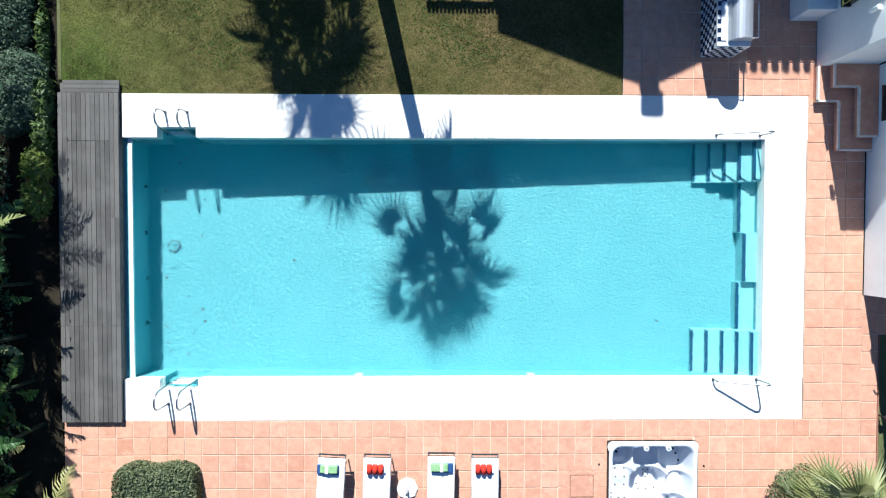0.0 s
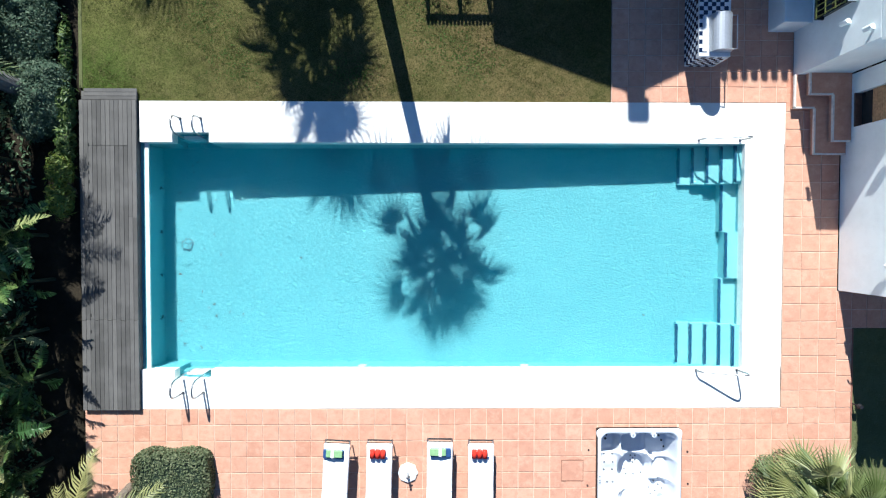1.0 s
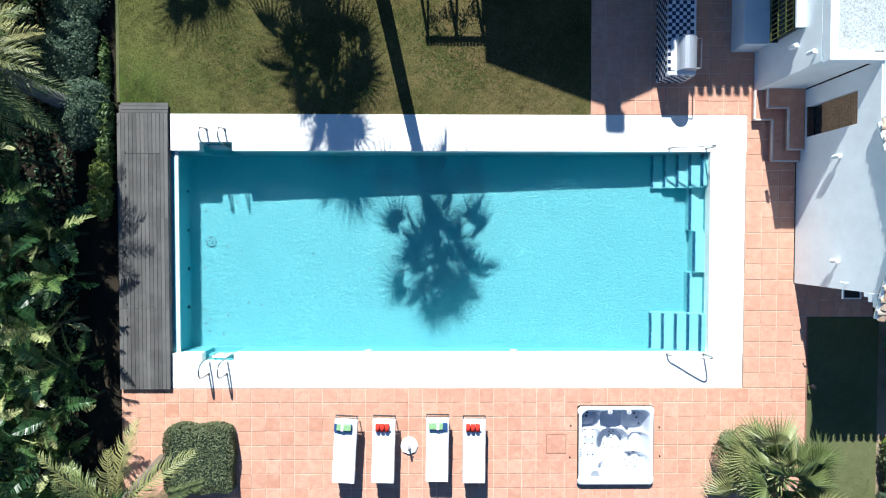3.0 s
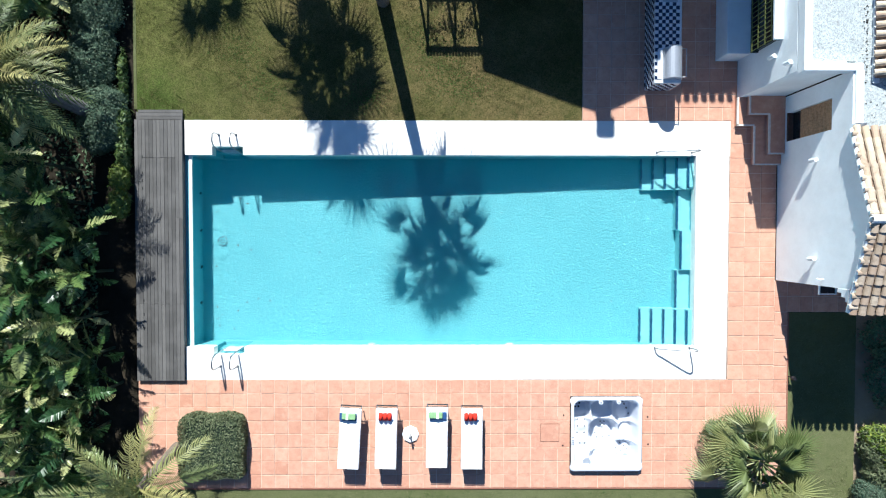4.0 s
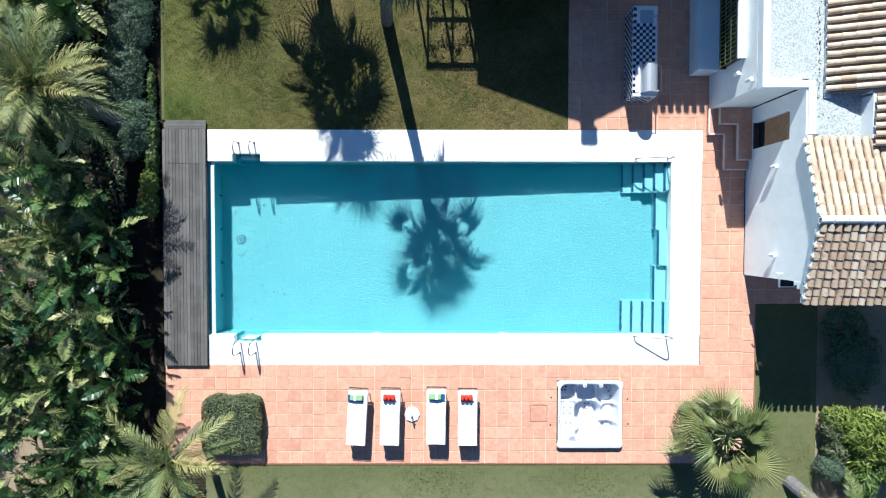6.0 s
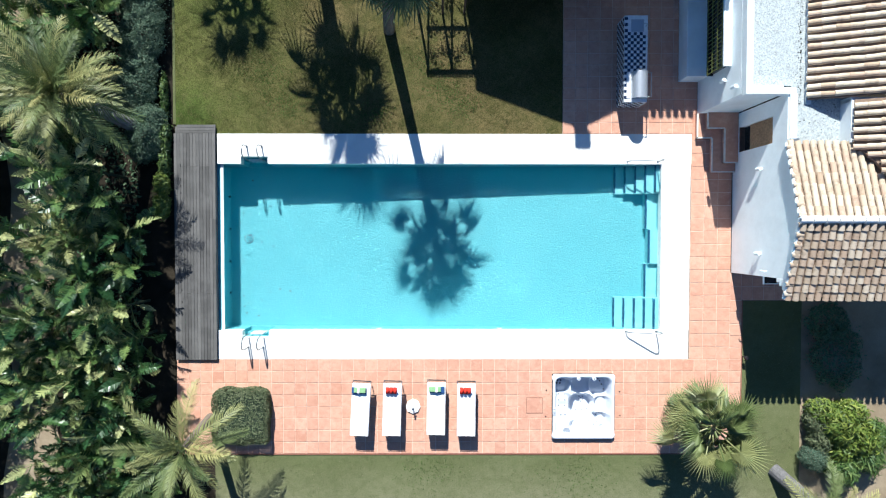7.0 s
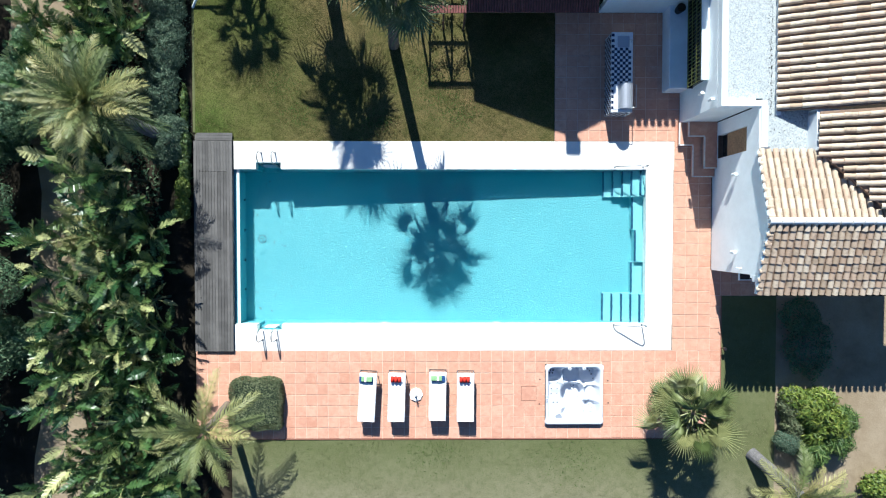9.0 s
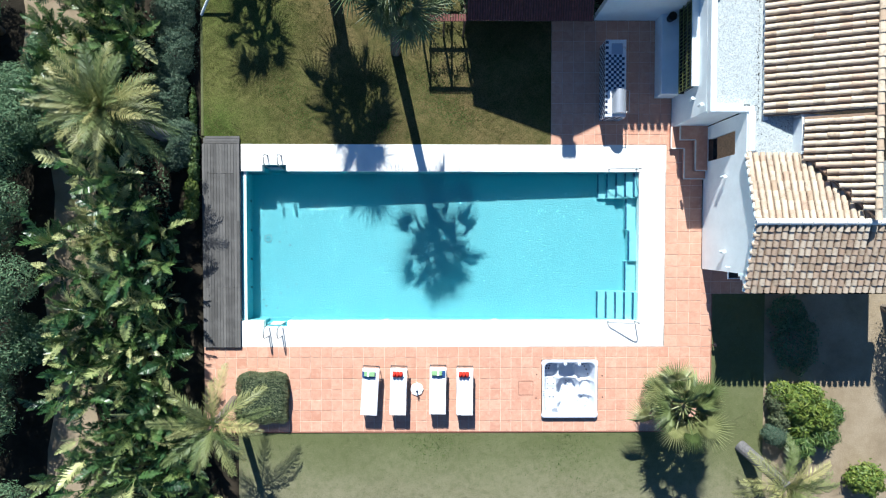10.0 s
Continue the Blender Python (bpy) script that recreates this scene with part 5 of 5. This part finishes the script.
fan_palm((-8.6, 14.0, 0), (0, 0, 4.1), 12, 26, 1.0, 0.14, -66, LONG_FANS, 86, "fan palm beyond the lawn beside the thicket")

# dark rounded shrubs along the lawn
for k, (x, y, r0) in enumerate(((-10.5, 3.8, 0.6), (-10.85, 5.5, 0.7), (-10.65, 7.2, 0.76), (-10.6, 8.9, 0.8), (-10.6, 10.6, 0.85))):
    shrub("rounded_shrub", "dark grey-green rounded shrub in a row beside the lawn", "shrub", (x, y, -0.07), [(0, 0, 0.45, r0, r0 * 1.1, 0.5), (0.1, 0.6, 0.4, r0 * 0.9, r0 * 0.7, 0.45), (-0.1, -0.55, 0.38, r0 * 0.85, r0 * 0.65, 0.42)], 17000, 0.034, M_CYPRESS, 20 + k)
shrub("yellow_bush", "small yellow-green bush beside the deck", "bush", (-9.98, 1.6, -0.07), [(0, -0.2, 0.5, 0.2, 0.45, 0.4), (0.05, 0.5, 0.55, 0.18, 0.4, 0.4)], 1500, 0.09, M_BRIGHT, 31, 0.5, 0.2, 0.12)
shrub("edge_plant", "leafy green planting along the deck and lawn edge", "bush", (-9.95, 3.4, -0.07), [(0, -0.6, 0.32, 0.16, 0.5, 0.3), (0.02, 0.3, 0.3, 0.14, 0.6, 0.3), (-0.08, 1.7, 0.15, 0.1, 0.9, 0.22)], 2200, 0.075, M_EDGE, 32, 0.5, 0.22, 0.12)

# strelitzia thicket
rng = random.Random(21)
k = 0
for row, x in enumerate((-10.5, -11.2, -11.95, -12.7, -13.4)):
    y = -9.6 + 0.4 * row
    while y < (0.9 if row == 0 else 2.6 if row < 4 else 0.5):
        if math.hypot(x + 14.0, y + 6.6) < 1.3:
            y += 0.8
            continue
        banana((x + rng.uniform(-0.3, 0.3), y, -0.07), 100 + k, rng.uniform(1.7, 2.4) if row == 0 else rng.uniform(2.0, 3.1), 24, rng.uniform(0.66, 0.9))
        y += rng.uniform(0.95, 1.3)
        k += 1
for x, y in ((-12.6, 7.6), (-11.6, 8.4), (-13.0, 9.2), (-12.2, 3.2), (-13.2, 5.8), (-11.5, 9.6), (-9.6, -8.0), (-9.3, -9.2), (-9.9, -7.0), (-8.9, -10.0), (-12.4, 5.9), (-12.9, 8.3), (-12.0, 6.9), (-13.4, 7.0), (-13.3, 4.4), (-11.6, 7.5), (-13.6, 9.8), (-12.4, 10.2), (-13.4, 2.9), (-10.4, -9.9), (-14.2, 6.6), (-14.4, 7.8), (-13.9, 5.2), (-14.6, 6.0), (-14.0, 9.0), (-13.2, 10.8), (-12.2, 9.0)):
    banana((x, y, -0.07), 200 + k, rng.uniform(1.6, 2.4), 20, rng.uniform(0.75, 0.95))
    k += 1
feather_palm((-10.55, 3.9, -0.07), (-1.15, 0.7, 2.95), 41, 54, 1.04, 0.2, M_BARK_GREY, "feather palm with pale yellowish fronds in the thicket")
feather_palm((-12.3, 0.3, -0.07), (0.0, 0.0, 1.9), 43, 18, 0.8, 0.15)

# loose trees to the west
for k, (x, y, s) in enumerate(((-16.2, 4.0, 1.2), (-16.6, 1.2, 1.2), (-16.3, -1.6, 1.3), (-16.7, -4.2, 1.2), (-17.2, -6.4, 1.2), (-17.4, 8.2, 1.2), (-16.6, -9.6, 1.3), (-18.9, 2.5, 1.5), (-19.0, -3.0, 1.5), (-18.8, -7.6, 1.4), (-17.3, 6.0, 0.8), (-18.4, 6.2, 1.2), (-18.2, 10.2, 1.1), (-15.7, 5.6, 0.75), (-15.6, 4.0, 0.7), (-15.5, -3.4, 0.7), (-15.0, 6.9, 0.6))):
    shrub("olive_tree", "loose rounded olive-green tree beside the path", "tree", (x, y, -0.07),
          [(0, 0, 2.0 * s, 0.9 * s, 0.9 * s, 0.6 * s), (0.6 * s, 0.3 * s, 1.7 * s, 0.7 * s, 0.7 * s, 0.5 * s), (-0.5 * s, -0.6 * s, 1.7 * s, 0.75 * s, 0.7 * s, 0.5 * s), (0.2 * s, -0.8 * s, 1.6 * s, 0.6 * s, 0.6 * s, 0.45 * s), (-0.4 * s, 0.8 * s, 1.7 * s, 0.6 * s, 0.6 * s, 0.5 * s)],
          12000, 0.055, M_OLIVE, 50 + k, 1.0, 0.3)

# bed to the east
shrub("yellow_bush", "dense yellow-green bush in the sun", "bush", (13.1, -6.2, -0.04), [(0, 0.1, 0.6, 0.55, 0.65, 0.6), (0.75, -0.3, 0.6, 0.55, 0.6, 0.5), (-0.4, 0.55, 0.45, 0.5, 0.4, 0.5), (0.6, 0.5, 0.4, 0.5, 0.4, 0.5), (1.2, -0.5, 0.4, 0.5, 0.6, 0.45), (0.2, -0.7, 0.45, 0.5, 0.5, 0.45)], 9000, 0.105, M_BRIGHT, 71, 0.5, 0.2, 0.06)
shrub("variegated_bush", "pale grey-green leafy bush beside the lawn", "bush", (12.5, -6.0, -0.04), [(0, 0, 0.4, 0.35, 0.7, 0.4), (0.1, -0.7, 0.4, 0.35, 0.5, 0.4)], 4200, 0.06, M_HEDGE, 70, 0.5, 0.25, 0.06)
shrub("round_shrub", "blue-grey ball-shaped shrub beside the lawn", "shrub", (12.4, -7.3, -0.04), [(0, 0, 0.42, 0.45, 0.45, 0.45)], 6500, 0.024, M_CYPRESS, 72, 0.5, 0.45, 0.02)
for x, y, r0, sd in ((14.2, -7.2, 0.62, 73), (13.4, -7.7, 0.5, 78), (14.5, -6.5, 0.45, 79)):
    shrub("spiky_bush", "dark green bush of narrow spiky leaves", "bush", (x, y, -0.04), [(0, 0, 0.4, r0, r0, 0.45)], 1500, 0.19, M_EDGE, sd, 0.5, 0.1, 0.1)
shrub("green_shrub", "small bright green shrub on bare earth", "shrub", (16.0, -9.1, -0.04), [(0, 0, 0.4, 0.7, 0.6, 0.45)], 3500, 0.06, M_BRIGHT, 74)
shrub("shade_shrub", "dark shrub in the shade of the house", "shrub", (13.3, -3.8, -0.04), [(0, 0, 0.2, 0.9, 1.2, 0.3), (-0.4, 1.2, 0.3, 0.7, 0.7, 0.4)], 5000, 0.05, M_OLIVE, 75)
feather_palm((11.3, -7.9, -0.03), (0.85, -0.9, 1.6), 77, 26, 0.9, 0.21, M_BARK_GREY, "leaning young palm with a thick grey trunk")
shrub("side_tree", "green tree beside the house wing", "tree", (16.9, -2.4, -0.04), [(0, 0, 1.9, 0.8, 1.3, 0.8), (0.3, -1.6, 1.5, 0.7, 0.8, 0.7)], 7000, 0.06, M_OLIVE, 76, 0.8, 0.3)


# lawn tufts
def tufts(name, label, areas, n, size, material, seed):
    r = np.random.default_rng(seed)
    pts = []
    for (a, b, c, d), share in areas:
        k = int(n * share * 2.2)
        p = np.stack([r.uniform(a, b, k), r.uniform(c, d, k), np.full(k, -0.02)], 1)
        f = np.sin(p[:, 0] * 1.7 + 2 * np.sin(p[:, 1] * 1.3)) + np.sin(p[:, 1] * 2.3 + 1.5 * np.sin(p[:, 0] * 0.9)) + np.sin(p[:, 0] * 9 + 3 * np.sin(p[:, 1] * 7)) + r.normal(0, 0.7, k)
        pts.append(p[f > 0.1])
    p = np.concatenate(pts)
    w = r.normal(size=p.shape) * np.array((1, 1, 0.4)) + np.array((0, 0, 0.5))
    w /= np.linalg.norm(w, axis=1)[:, None]
    ob = new(name, leaf_soup(name, p, w, size * r.uniform(0.5, 1.4, len(p)), material, seed, 0.14))
    tagged(ob, label, "grass", kind="stuff")


M_BLADE = make_leaf("grass_blade", [(0.03, 0.048, 0.012), (0.06, 0.08, 0.02), (0.12, 0.115, 0.04), (0.26, 0.215, 0.105)], 0.85, 0.15, "island", 0.05)
M_BLADE_PALE = make_leaf("pale_grass_blade", [(0.07, 0.1, 0.035), (0.14, 0.155, 0.07), (0.28, 0.25, 0.16)], 0.85, 0.15, "island", 0.05)
tufts("grass_north", "short uneven grass blades and weeds", [((-9.6, 3.65, 4.0, 9.5), 1.0)], 62000, 0.026, M_BLADE, 81)
tufts("grass_south", "short pale grass blades", [((-8.3, 12.0, -10.5, -7.4), 0.8), ((10.2, 12.0, -7.3, -2.0), 0.2)], 30000, 0.024, M_BLADE_PALE, 82)
M_WEED = make_leaf("weed_leaf", [(0.04, 0.08, 0.02), (0.07, 0.125, 0.03), (0.12, 0.18, 0.05)], 0.8, 0.3, "island", 0.1)
rg = np.random.default_rng(83)
wp = np.concatenate([np.stack([rg.normal(x, s, 420), rg.normal(y, s * 0.7, 420), np.full(420, -0.02)], 1) for x, y, s in ((-5.9, 4.9, 0.45), (-0.6, 5.4, 0.5), (0.2, 4.9, 0.4), (-6.6, 6.0, 0.5), (-2.9, 4.6, 0.35), (-1.0, 6.4, 0.6), (-0.8, -7.9, 0.6), (4.5, -8.2, 0.7))])
wp = wp[(wp[:, 1] > 4.0) | (wp[:, 1] < -7.4)]
ww = rg.normal(size=wp.shape) * 0.5 + np.array((0, 0, 1.0))
ww /= np.linalg.norm(ww, axis=1)[:, None]
tagged(new("weeds", leaf_soup("weeds", wp, ww, 0.026 * rg.uniform(0.6, 1.4, len(wp)), M_WEED, 84)), "dark green weed patches in the lawn", "weeds", kind="stuff")
wp = rg.uniform((-13.8, -10, -0.06), (-11.0, 9, -0.03), (5000, 3))
ww = rg.normal(size=wp.shape) * 0.5 + np.array((0, 0, 1.0))
ww /= np.linalg.norm(ww, axis=1)[:, None]
tagged(new("leaf_litter", leaf_soup("leaf_litter", wp, ww, 0.07 * rg.uniform(0.5, 1.4, len(wp)), M_OLIVE, 85)), "low green undergrowth on the thicket floor", "undergrowth", kind="stuff")


# ---- terrace tiles ----
def tile_piece(px, py):
    bm2 = bmesh.new()
    hx, hy, g = px / 2 - 0.0085, py / 2 - 0.0085, 0.009
    ring = ((-1, -1), (1, -1), (1, 1), (-1, 1))
    lo = [bm2.verts.new((sx * hx, sy * hy, -0.011)) for sx, sy in ring]
    mi = [bm2.verts.new((sx * hx, sy * hy, -0.004)) for sx, sy in ring]
    hi = [bm2.verts.new((sx * (hx - g), sy * (hy - g), 0.0)) for sx, sy in ring]
    bm2.faces.new(hi)
    for u, v in ((lo, mi), (mi, hi)):
        for k in range(4):
            bm2.faces.new((u[k], u[(k + 1) % 4], v[(k + 1) % 4], v[k]))
    return mesh_of("tile", bm2, M_TILE)


def paving(name, a, b, c, d, pitch, seed):
    """Square tiles on a bed; those at the tub and the cover are cut to fit."""
    rng3 = random.Random(seed)
    nx, ny = max(1, round((b - a) / pitch)), max(1, round((d - c) / pitch))
    px, py = (b - a) / nx, (d - c) / ny
    me2 = tile_piece(px, py)
    for i in range(nx):
        for j in range(ny):
            x0t, x1t, y0t, y1t = a + i * px, a + (i + 1) * px, c + j * py, c + (j + 1) * py
            for h in ((TUB[0] - 0.06, TUB[1] - 0.03, TUB[2] - 0.03, TUB[3] + 0.03), (2.51, 3.09, -5.87, -5.31)):
                if x0t < h[1] and x1t > h[0] and y0t < h[3] and y1t > h[2]:
                    cut = max(((h[0] - x0t, 0), (x1t - h[1], 1), (h[2] - y0t, 2), (y1t - h[3], 3)))
                    if cut[0] < 0.03:
                        x1t = x0t
                    elif cut[1] == 0:
                        x1t = h[0]
                    elif cut[1] == 1:
                        x0t = h[1]
                    elif cut[1] == 2:
                        y1t = h[2]
                    else:
                        y0t = h[3]
            w, l = x1t - x0t, y1t - y0t
            if w < 0.03 or l < 0.03:
                continue
            me = me2 if w > px - 1e-4 and l > py - 1e-4 else tile_piece(w, l)
            shared("tile", me, beds[name], pose((x0t + x1t) / 2 + rng3.uniform(-0.004, 0.004), (y0t + y1t) / 2 + rng3.uniform(-0.004, 0.004), rng3.uniform(-0.0015, 0.002), rng3.uniform(-0.25, 0.25), rng3.uniform(-0.25, 0.25), rng3.uniform(-1.0, 1.0)))


for k, (name, (a, b, c, d)) in enumerate(PAVED.items()):
    paving(name, a, b, c, d, 0.45 if name == "pavement_east" else 0.415, 300 + k)
